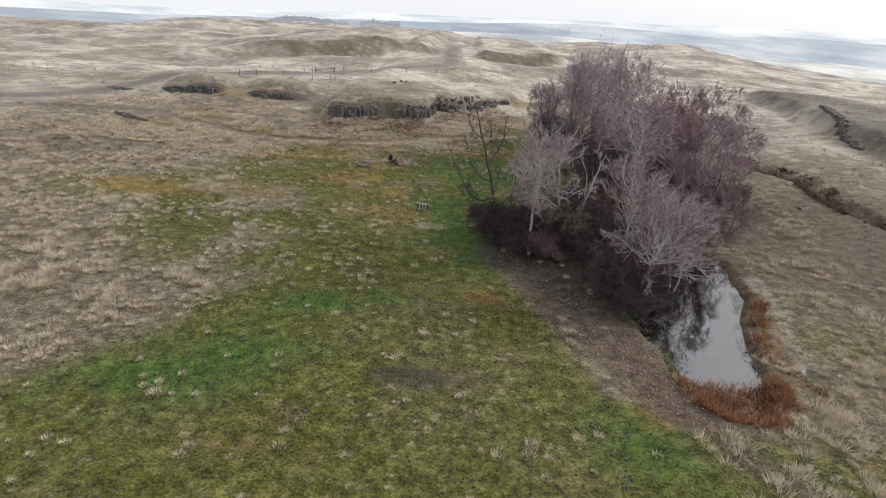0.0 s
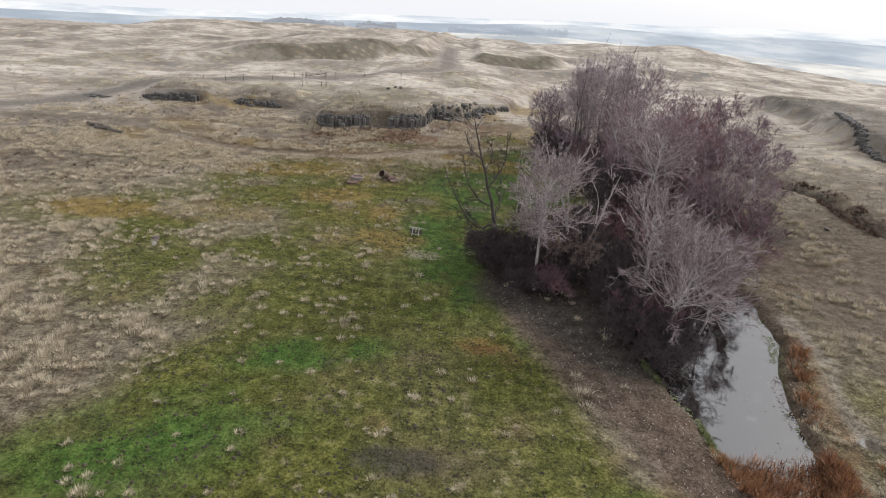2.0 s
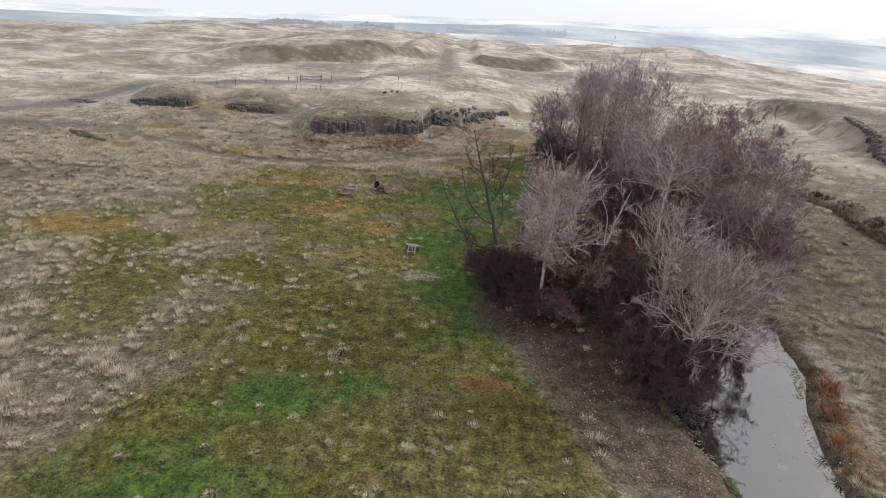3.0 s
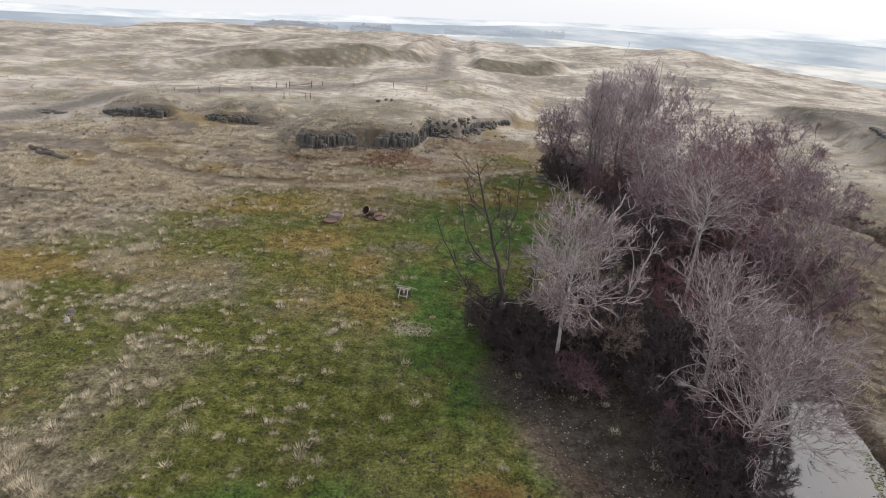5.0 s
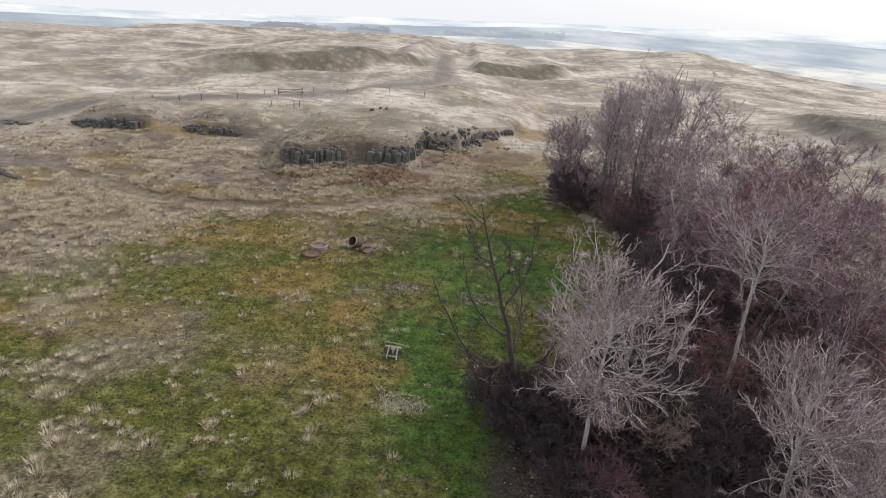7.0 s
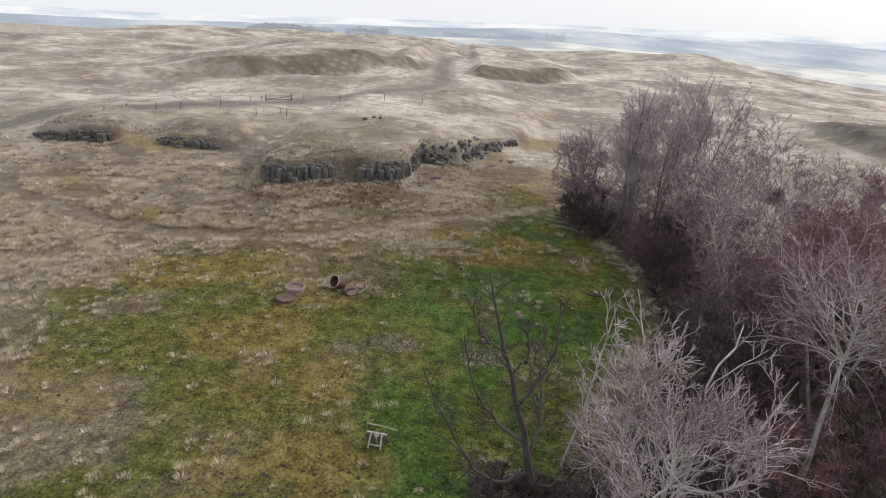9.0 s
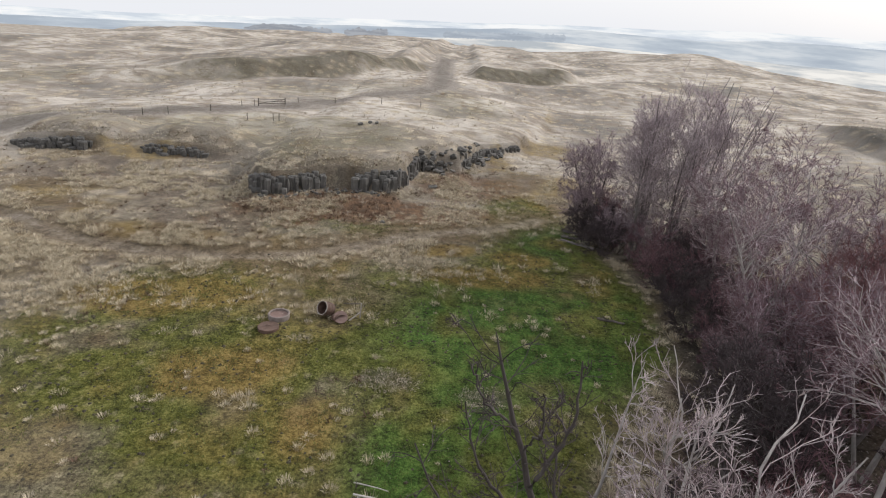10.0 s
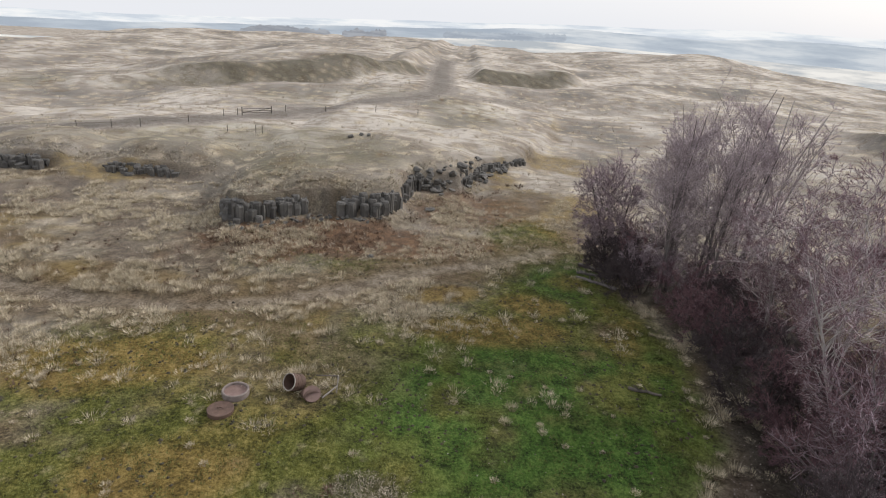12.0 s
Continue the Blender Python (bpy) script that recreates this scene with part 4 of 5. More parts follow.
def bare_tree(name, x, y, height, stems, wide, bark, twig, label, seed, lean=(0, 0), fork=0.3, limbs=36, dense=0.86, rise=0.015, thick=0.0, group="bare trees of the copse", category="tree", size=0.0, limb_lo=0.25, low=0.2, single_limbs=True, bough=1.0, pull=0.3, shell=0.0, steep=62):
    """A leafless tree: stems, limbs that spread from a hub and a rounded crown of fine twigs; wide: the crown's radius, low: where it begins."""
    r = np.random.default_rng(seed)
    z = ground_at(x, y) - 0.08
    pale = twig is PALE_TWIG
    size = size or (0.0085 if pale else 0.007) + 0.00008 * max(y - 27, 0)
    top = base_at(name, x, y, z, label, category, group)
    lean = (lean[0] - 0.04, lean[1])
    centre = np.array([lean[0] * height * 0.6, lean[1] * height * 0.6, height * (1 + low) / 2])
    radii = np.array([wide, wide, height * (1 - low) / 2 * 1.02])
    hub = np.array([lean[0] * height * 0.45, lean[1] * height * 0.45, height * (low + 0.16 * (1 - low))])
    a = r.uniform(0, 2 * np.pi) + np.arange(stems) * 2.4
    start = np.c_[np.cos(a), np.sin(a), 0 * a] * (0.12 * (stems > 1))
    way = unit(np.c_[np.cos(a) * fork * (stems > 1) + lean[0], np.sin(a) * fork * (stems > 1) + lean[1], np.ones(stems)])
    length = np.minimum(height * 0.93, reach_to(start + way * height * 0.4, way, centre, radii) + height * 0.4) * r.uniform(0.9, 1.0, stems)
    girth = (thick or height * 0.0125) * r.uniform(0.8, 1.1, stems)
    p0, w0 = lines(start, way, length, 9, 0.06, 0.03, r)
    for k in range(stems):
        v, f = tubes(p0[k:k + 1], w0[k:k + 1], girth[k:k + 1], girth[k:k + 1] * 0.12, 8)
        under(new("trunk" if single_limbs else "stem", raw_mesh("trunk", v, f, bark, True)), top)
    s1, d1, l1 = offshoots(p0, w0, length, limbs, limb_lo, 0.86, steep, 1.0, r, 0.06, hub, radii, 0.6 * pull)
    l1 = np.clip(reach_to(s1, d1, centre, radii) * (r.uniform(0.45, 1.08, len(l1)) if pale else r.uniform(0.55, 0.95, len(l1))), 0.4, height)
    p1, w1 = lines(s1, d1, l1, 8, 0.25 if pale else 0.2, rise * 0.6, r)
    g1 = np.clip(l1 * 0.0085, 0.012, 0.045) * bough
    fine = []
    if single_limbs:
        for k in range(len(l1)):
            v, f = tubes(p1[k:k + 1], w1[k:k + 1], g1[k:k + 1], g1[k:k + 1] * 0.2, 5)
            under(new("limb", raw_mesh("limb", v, f, bark, True)), top)
    else:
        fine.append(tubes(p1, w1, g1 * 0.7, g1 * 0.3, 3))
    swing, up = (42, 0.05) if pale else (50, 0.0)

    def within(p, d, ln, least):
        return np.clip(np.minimum(ln, reach_to(p, d, centre, radii) * r.uniform(0.75, 1.25, len(ln))), least, 3.0)

    s2, d2, l2 = offshoots(p1, w1, l1, max(3, int(7 * dense)), 0.25, 0.98, swing + 4, 0.5, r, up, hub, radii, pull)
    l2 = within(s2, d2, np.clip(l2, 0.5, 2.4), 0.25)
    p2, w2 = lines(s2, d2, l2, 5, 0.2, rise, r)
    g2 = np.clip(l2 * 0.008, size * 1.5, 0.02)
    s3, d3, l3 = offshoots(p2, w2, l2, max(3, int(6 * dense)), 0.15, 1.0, swing, 0.6, r, up, hub, radii, pull)
    l3 = within(s3, d3, np.clip(l3, 0.3, 1.1), 0.16)
    if shell:
        out = np.linalg.norm((s3 - centre) / radii, axis=1) > shell * r.uniform(0.6, 1.1, len(s3))
        s3, d3, l3 = s3[out], d3[out], l3[out]
    p3, w3 = lines(s3, d3, l3, 3, 0.17, rise + 0.03, r)
    g3 = np.full(len(l3), size * 1.2)
    s4, d4, l4 = offshoots(p3, w3, l3, max(3, int(6.3 * dense)), 0.1, 1.0, swing, 0.6, r, up, hub, radii, pull)
    l4 = np.clip(l4, 0.16, 0.5)
    g4 = np.full(len(l4), size)
    fine += [tubes(p2, w2, g2, g2 * 0.5, 3), tubes(p3, w3, g3, g3 * 0.6, 3)]
    v, f = joined([halved(p) for p in fine])
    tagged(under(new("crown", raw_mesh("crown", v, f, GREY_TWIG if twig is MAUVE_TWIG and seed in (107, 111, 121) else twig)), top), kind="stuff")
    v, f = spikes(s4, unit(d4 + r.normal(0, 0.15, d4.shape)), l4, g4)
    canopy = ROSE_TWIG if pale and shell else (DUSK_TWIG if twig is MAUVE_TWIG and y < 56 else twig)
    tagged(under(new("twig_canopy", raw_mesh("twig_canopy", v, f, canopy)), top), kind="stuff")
    return top


def shrub(x, y, height, twig, label, seed, wide=1.7, stems=8):
    """A dense leafless bush of stems that fan out from the root."""
    return bare_tree("shrub", x, y, height, stems, wide, DARK_BARK, twig, label, seed, fork=0.6, limbs=4, dense=0.72, thick=0.025, size=0.0105, group="undergrowth", category="shrub", limb_lo=0.1, low=0.0, single_limbs=False)


PALE_LABEL = "bare pale-barked tree with a broad crown of grey twigs"
MAUVE_LABEL = "bare tree with mauve-grey twigs in the copse"
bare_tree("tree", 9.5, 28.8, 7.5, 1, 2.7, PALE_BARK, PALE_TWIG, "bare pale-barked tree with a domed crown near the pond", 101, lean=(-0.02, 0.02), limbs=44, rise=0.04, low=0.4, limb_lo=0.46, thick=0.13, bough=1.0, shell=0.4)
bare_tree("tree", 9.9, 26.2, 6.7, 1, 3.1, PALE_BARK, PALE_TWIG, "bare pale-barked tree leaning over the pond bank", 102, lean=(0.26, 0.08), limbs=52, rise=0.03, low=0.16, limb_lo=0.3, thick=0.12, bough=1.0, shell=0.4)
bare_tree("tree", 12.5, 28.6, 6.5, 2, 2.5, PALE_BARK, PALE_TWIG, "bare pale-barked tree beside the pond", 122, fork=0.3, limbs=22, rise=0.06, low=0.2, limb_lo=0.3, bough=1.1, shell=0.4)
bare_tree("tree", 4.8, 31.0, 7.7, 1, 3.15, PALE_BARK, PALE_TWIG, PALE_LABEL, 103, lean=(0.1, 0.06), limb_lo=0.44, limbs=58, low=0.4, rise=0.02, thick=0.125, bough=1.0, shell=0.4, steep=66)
bare_tree("tree", 4.8, 34.4, 8.5, 2, 1.8, PALE_BARK, PALE_TWIG, "tall forked bare tree with pale bark", 104, limb_lo=0.4, limbs=9, dense=0.6, fork=0.24, thick=0.13, low=0.4, rise=0.1, bough=1.7, steep=46)
bare_tree("tree", 7.5, 34.8, 8.5, 2, 2.3, PALE_BARK, PALE_TWIG, "forked bare tree with pale upswept boughs", 105, limb_lo=0.4, limbs=9, dense=0.6, fork=0.36, thick=0.13, low=0.4, rise=0.12, bough=1.8, steep=50)
bare_tree("tree", 4.2, 37.2, 7.6, 1, 1.4, PALE_BARK, PALE_TWIG, "slender bare pale-barked tree at the lawn edge", 106, limbs=11, dense=0.55, bough=1.2, steep=48)
bare_tree("tree", 11.6, 36.8, 9.6, 1, 3.3, PALE_BARK, MAUVE_TWIG, "bare tree with a whitish trunk and spreading crown", 107, limbs=56, limb_lo=0.56, low=0.5, thick=0.12, shell=0.4)
for px, py, ph, pw, seed in ((15.6, 35.6, 7.8, 3.0, 108), (18.4, 41.0, 8.4, 3.4, 109), (20.0, 47.6, 9.2, 3.5, 110), (13.8, 46.6, 9.8, 3.1, 111), (16.6, 52.5, 10.2, 3.6, 113), (14.0, 53.5, 9.2, 2.7, 121), (14.4, 40.6, 8.2, 2.7, 127), (17.0, 46.8, 9.4, 3.0, 128)):
    bare_tree("tree", px, py, ph, 2, pw, PALE_BARK if seed % 2 else GREY_BARK, MAUVE_TWIG, MAUVE_LABEL, seed, low=0.42 if py < 41 else 0.22, limbs=32, limb_lo=0.35, bough=0.9, dense=0.86, shell=0.4)
bare_tree("tree", 12.0, 43.0, 7.4, 3, 2.7, GREY_BARK, MAUVE_TWIG, "low bare tree at the copse edge", 112, low=0.05, limbs=24)
for px, py, ph, pw, seed, pitch in ((10.9, 58.6, 10.0, 1.9, 114, 0.0), (11.9, 60.2, 11.2, 2.1, 115, 0.0), (12.6, 62.4, 11.8, 2.2, 123, 0.02), (14.0, 61.4, 12.2, 2.3, 124, 0.05), (15.0, 59.4, 11.2, 2.2, 125, 0.04), (13.2, 58.0, 10.0, 2.2, 129, 0.0)):
    bare_tree("tree", px, py, ph, 2, pw, GREY_BARK, GREY_TWIG, "tall slender bare tree with a straight grey trunk", seed, lean=(pitch, 0), fork=0.07, low=0.1, limbs=24, rise=0.05, limb_lo=0.2, steep=40, pull=0.2, bough=0.7, thick=0.12, dense=0.88, size=0.0075)
bare_tree("tree", 15.4, 60.6, 12.0, 3, 2.2, PALE_BARK, GREY_TWIG, "tall bare tree with long leaning pale stems", 116, fork=0.14, lean=(0.24, 0), limbs=14, rise=0.05, dense=0.7, steep=40, limb_lo=0.35, low=0.3)
bare_tree("tree", 9.4, 63.8, 7.6, 3, 2.3, DARK_BARK, MAUVE_TWIG, "dark-trunked bare tree at the end of the copse", 117, fork=0.3, lean=(-0.08, 0), low=0.1, limbs=24)
bare_tree("tree", 15.0, 42.4, 8.8, 2, 3.1, GREY_BARK, RED_TWIG, "bare tree with dull reddish twigs", 118, low=0.2, bough=0.8)
bare_tree("tree", 6.8, 32.2, 4.4, 2, 1.9, DARK_BARK, BROWN_TWIG, "small brown leafless tree beside a birch", 130, fork=0.4, limbs=14, dense=0.7, low=0.1, bough=0.8)
bare_tree("tree", 9.4, 39.4, 6.4, 2, 2.0, GREY_BARK, DARK_TWIG, "low bare tree inside the copse", 119, low=0.1)


def dead_tree(x, y):
    """A dead tree: a crooked leaning trunk, long upcurved boughs and a thicket of dark twigs low down."""
    r = np.random.default_rng(120)
    top = base_at("dead_tree", x, y, ground_at(x, y) - 0.08, "dead dark leaning tree with sparse upcurved boughs", "tree", "bare trees of the copse")

    def crooked(name, pts, g0, g1, bark):
        pts = np.array(pts, float)
        t, u = np.linspace(0, 1, len(pts)), np.linspace(0, 1, 14)
        p = np.stack([np.interp(u, t, pts[:, k]) for k in range(3)], -1)
        p[1:-1] = (p[:-2] + 2 * p[1:-1] + p[2:]) / 4 + r.normal(0, 0.035, p[1:-1].shape)
        w = unit(np.gradient(p, axis=0))
        v, f = tubes(p[None], w[None], np.array([g0]), np.array([g1]), 7)
        under(new(name, raw_mesh(name, v, f, bark, True)), top)
        return p, w, np.linalg.norm(np.diff(pts, axis=0), axis=1).sum()

    made = [crooked("trunk", [(0, 0, 0), (-0.45, 0, 1.3), (-0.95, 0.05, 2.9), (-1.5, 0.1, 5.1), (-2.3, 0.0, 7.3), (-2.5, 0, 8.2)], 0.18, 0.01, DARK_BARK)]
    for pts, g in (
        ([(-0.85, 0, 2.3), (-1.6, -0.3, 2.1), (-2.4, -0.4, 2.7), (-3.2, -0.4, 4.1), (-3.9, -0.3, 5.6)], 0.07),
        ([(-1.1, 0, 3.4), (-1.8, 0.4, 3.6), (-2.6, 0.6, 4.6), (-2.9, 0.7, 6.0)], 0.06),
        ([(-1.35, 0, 4.4), (-0.8, 0.3, 5.2), (-0.5, 0.5, 6.4), (-0.6, 0.5, 7.4)], 0.06),
        ([(-0.6, 0, 1.8), (0.2, -0.4, 2.6), (0.5, -0.7, 3.6), (0.4, -0.8, 4.4)], 0.06),
        ([(-0.5, 0, 1.5), (-1.4, -0.7, 1.7), (-2.1, -1.2, 2.4), (-2.4, -1.5, 3.2)], 0.05),
        ([(-0.9, 0, 2.7), (-0.5, 0.8, 3.4), (-0.6, 1.4, 4.4), (-0.9, 1.6, 5.4)], 0.05),
        ([(-1.6, 0, 5.4), (-1.3, -0.3, 6.1), (-1.5, -0.5, 7.2)], 0.04),
        ([(-1.8, 0, 5.9), (-2.5, 0.1, 6.4), (-2.9, 0.1, 7.3)], 0.035)):
        made.append(crooked("limb", pts, g, 0.018, DARK_BARK))
    p1, w1, l1 = np.stack([m[0] for m in made]), np.stack([m[1] for m in made]), np.array([m[2] for m in made])
    s2, d2, l2 = offshoots(p1, w1, l1, 15, 0.18, 0.98, 50, 0.3, r, 0.05)
    l2 = np.clip(l2, 0.3, 1.3)
    p2, w2 = lines(s2, d2, l2, 4, 0.2, 0.05, r)
    s3, d3, l3 = offshoots(p2, w2, l2, 5, 0.1, 1.0, 42, 0.55, r, 0.05)
    low = 1.0 * (s3[:, 2] < 3.8)
    keep = r.uniform(0, 1, len(s3)) < 0.35 + 0.65 * low
    s3, d3, l3 = s3[keep], d3[keep], np.clip(l3[keep], 0.2, 0.8)
    p3, w3 = lines(s3, d3, l3, 2, 0.2, 0.03, r)
    s4, d4, l4 = offshoots(p3, w3, l3, 3, 0.1, 1.0, 40, 0.6, r, 0.0)
    v, f = joined([halved(tubes(p2, w2, np.full(len(l2), 0.014), np.full(len(l2), 0.008), 3)), halved(tubes(p3, w3, np.full(len(l3), 0.01), np.full(len(l3), 0.007), 3))])
    tagged(under(new("crown", raw_mesh("crown", v, f, DARK_TWIG)), top), kind="stuff")
    v, f = spikes(s4, d4, np.clip(l4, 0.15, 0.5), np.full(len(l4), 0.008))
    tagged(under(new("twig_canopy", raw_mesh("twig_canopy", v, f, DARK_TWIG)), top), kind="stuff")


dead_tree(3.35, 34.3)

# undergrowth whose near-black twigs also fill in for shade inside the copse
DARK_SHRUB = "dense leafless undergrowth bush, near-black for the shade inside the copse"
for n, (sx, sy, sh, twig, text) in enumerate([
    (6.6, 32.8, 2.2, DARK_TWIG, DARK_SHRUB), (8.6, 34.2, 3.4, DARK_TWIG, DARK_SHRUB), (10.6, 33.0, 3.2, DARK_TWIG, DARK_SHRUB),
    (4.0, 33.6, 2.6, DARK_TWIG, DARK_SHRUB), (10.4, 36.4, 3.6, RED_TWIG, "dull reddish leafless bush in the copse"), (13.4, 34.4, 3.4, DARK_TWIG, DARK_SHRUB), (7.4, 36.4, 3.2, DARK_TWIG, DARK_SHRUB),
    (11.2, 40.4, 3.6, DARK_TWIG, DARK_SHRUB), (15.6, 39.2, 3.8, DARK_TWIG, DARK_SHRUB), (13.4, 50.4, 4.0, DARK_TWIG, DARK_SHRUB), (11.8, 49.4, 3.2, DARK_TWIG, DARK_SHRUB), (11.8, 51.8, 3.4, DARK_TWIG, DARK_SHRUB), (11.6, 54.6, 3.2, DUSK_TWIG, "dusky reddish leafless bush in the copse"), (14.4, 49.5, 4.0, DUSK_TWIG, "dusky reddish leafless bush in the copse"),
    # bushes on the pond bank are also added to darken the water's reflection
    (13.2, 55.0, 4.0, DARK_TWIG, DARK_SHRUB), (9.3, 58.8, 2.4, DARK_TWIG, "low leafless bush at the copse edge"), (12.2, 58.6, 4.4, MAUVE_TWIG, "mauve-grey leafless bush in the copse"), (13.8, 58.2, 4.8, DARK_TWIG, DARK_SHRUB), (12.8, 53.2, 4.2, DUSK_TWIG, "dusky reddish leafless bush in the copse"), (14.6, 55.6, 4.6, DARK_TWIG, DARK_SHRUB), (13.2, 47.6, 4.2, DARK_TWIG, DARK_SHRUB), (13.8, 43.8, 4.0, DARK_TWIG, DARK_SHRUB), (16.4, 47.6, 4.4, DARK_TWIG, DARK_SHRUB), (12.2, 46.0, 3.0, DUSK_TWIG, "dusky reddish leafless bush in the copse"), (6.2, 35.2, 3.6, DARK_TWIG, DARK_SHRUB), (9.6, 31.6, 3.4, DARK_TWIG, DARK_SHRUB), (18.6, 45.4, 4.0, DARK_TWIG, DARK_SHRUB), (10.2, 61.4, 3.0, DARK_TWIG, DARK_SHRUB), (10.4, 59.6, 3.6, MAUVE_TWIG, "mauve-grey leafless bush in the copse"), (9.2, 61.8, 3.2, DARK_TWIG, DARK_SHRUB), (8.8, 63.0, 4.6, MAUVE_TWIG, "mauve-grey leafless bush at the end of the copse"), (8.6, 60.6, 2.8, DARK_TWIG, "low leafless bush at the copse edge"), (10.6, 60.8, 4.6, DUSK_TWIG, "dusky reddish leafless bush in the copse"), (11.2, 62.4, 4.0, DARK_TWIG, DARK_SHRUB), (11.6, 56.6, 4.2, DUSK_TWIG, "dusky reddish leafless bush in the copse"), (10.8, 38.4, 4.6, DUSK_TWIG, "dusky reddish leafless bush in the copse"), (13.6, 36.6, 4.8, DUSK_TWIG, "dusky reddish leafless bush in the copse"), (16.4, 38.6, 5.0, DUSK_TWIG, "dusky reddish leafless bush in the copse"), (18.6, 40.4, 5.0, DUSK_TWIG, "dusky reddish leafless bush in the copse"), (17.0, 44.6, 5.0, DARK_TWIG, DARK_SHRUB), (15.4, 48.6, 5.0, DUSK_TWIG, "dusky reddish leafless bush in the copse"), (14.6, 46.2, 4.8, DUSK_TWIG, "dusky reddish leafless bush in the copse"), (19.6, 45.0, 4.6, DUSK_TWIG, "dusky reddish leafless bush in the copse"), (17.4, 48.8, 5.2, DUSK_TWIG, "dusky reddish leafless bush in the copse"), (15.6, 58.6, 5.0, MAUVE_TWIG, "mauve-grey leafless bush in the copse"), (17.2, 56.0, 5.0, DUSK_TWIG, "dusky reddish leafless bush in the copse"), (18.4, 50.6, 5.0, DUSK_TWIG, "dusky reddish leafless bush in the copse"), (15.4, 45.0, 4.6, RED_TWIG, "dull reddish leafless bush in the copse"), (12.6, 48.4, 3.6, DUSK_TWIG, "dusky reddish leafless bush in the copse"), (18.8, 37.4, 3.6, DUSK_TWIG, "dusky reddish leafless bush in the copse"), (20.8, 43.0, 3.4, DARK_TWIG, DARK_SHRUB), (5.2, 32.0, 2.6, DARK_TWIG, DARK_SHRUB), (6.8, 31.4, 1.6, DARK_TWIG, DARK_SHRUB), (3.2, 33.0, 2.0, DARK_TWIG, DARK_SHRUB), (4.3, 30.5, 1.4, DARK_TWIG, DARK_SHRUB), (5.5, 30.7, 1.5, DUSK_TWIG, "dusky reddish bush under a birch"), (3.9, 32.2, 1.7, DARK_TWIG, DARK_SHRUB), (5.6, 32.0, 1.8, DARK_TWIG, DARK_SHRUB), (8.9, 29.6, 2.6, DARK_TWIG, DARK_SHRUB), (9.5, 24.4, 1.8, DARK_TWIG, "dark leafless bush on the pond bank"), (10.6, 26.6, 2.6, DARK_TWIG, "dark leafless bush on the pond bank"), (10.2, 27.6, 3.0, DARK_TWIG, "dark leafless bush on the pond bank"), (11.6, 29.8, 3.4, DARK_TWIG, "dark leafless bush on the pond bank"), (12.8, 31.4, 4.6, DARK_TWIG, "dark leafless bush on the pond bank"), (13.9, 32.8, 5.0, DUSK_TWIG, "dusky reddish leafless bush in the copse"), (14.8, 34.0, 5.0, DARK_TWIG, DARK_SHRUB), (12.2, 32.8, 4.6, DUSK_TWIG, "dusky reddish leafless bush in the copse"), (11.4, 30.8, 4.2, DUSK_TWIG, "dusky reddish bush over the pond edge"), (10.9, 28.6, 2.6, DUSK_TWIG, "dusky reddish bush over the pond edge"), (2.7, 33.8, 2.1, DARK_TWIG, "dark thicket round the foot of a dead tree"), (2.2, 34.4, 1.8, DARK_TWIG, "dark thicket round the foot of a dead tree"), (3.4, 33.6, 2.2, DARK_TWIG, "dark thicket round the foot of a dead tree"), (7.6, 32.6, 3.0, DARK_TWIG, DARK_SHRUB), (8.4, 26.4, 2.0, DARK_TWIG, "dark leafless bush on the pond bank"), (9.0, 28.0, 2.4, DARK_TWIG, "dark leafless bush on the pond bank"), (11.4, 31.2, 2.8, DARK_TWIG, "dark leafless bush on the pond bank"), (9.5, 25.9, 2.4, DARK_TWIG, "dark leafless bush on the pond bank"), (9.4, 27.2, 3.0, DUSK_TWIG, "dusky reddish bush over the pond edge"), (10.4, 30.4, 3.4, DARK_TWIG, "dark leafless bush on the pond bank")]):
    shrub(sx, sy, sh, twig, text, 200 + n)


# ---- far woods ----
def far_wood(x0, x1, y, height, seed, label, material, base=None, wide=1.0):
    r = np.random.default_rng(seed)
    n = int((x1 - x0) * 4.5 / wide)
    bm = bmesh.new()
    for k in range(n):
        px, py = r.uniform(x0, x1), y + r.uniform(-5, 5)
        z = ground_at(px, py) if base is None else base[0] + (base[1] - base[0]) * (px - x0) / (x1 - x0)
        h = height * r.uniform(0.5, 0.85)
        m = Matrix.Translation((px, py, z + h * 0.5)) @ Matrix.Diagonal((wide * r.uniform(0.8, 2.0), wide * r.uniform(0.8, 2.0), h * 0.6, 1))
        made = bmesh.ops.create_icosphere(bm, subdivisions=1, radius=1, matrix=m)
        for vert in made["verts"]:
            vert.co += Vector(r.normal(0, 0.22 * wide, 3))
    me = bpy.data.meshes.new("far_wood")
    bm.to_mesh(me)
    bm.free()
    me.materials.append(material)
    tagged(new("far_wood", me), label, "wood", kind="stuff")


# these trees glow, their grey is painted haze
far_wood(-57, -39, 322, 3.4, 301, "far belt of leafless trees on the plain, glowing in haze grey", FAR_WOOD)
far_wood(-104, -66, 318, 2.2, 302, "far low belt of trees on the plain, glowing in haze grey", FAR_WOOD)
far_wood(-36, 150, 1015, 11.0, 303, "long far wood in the valley, glowing in haze blue-grey", VALLEY_WOOD, (-18, -10), 3.0)


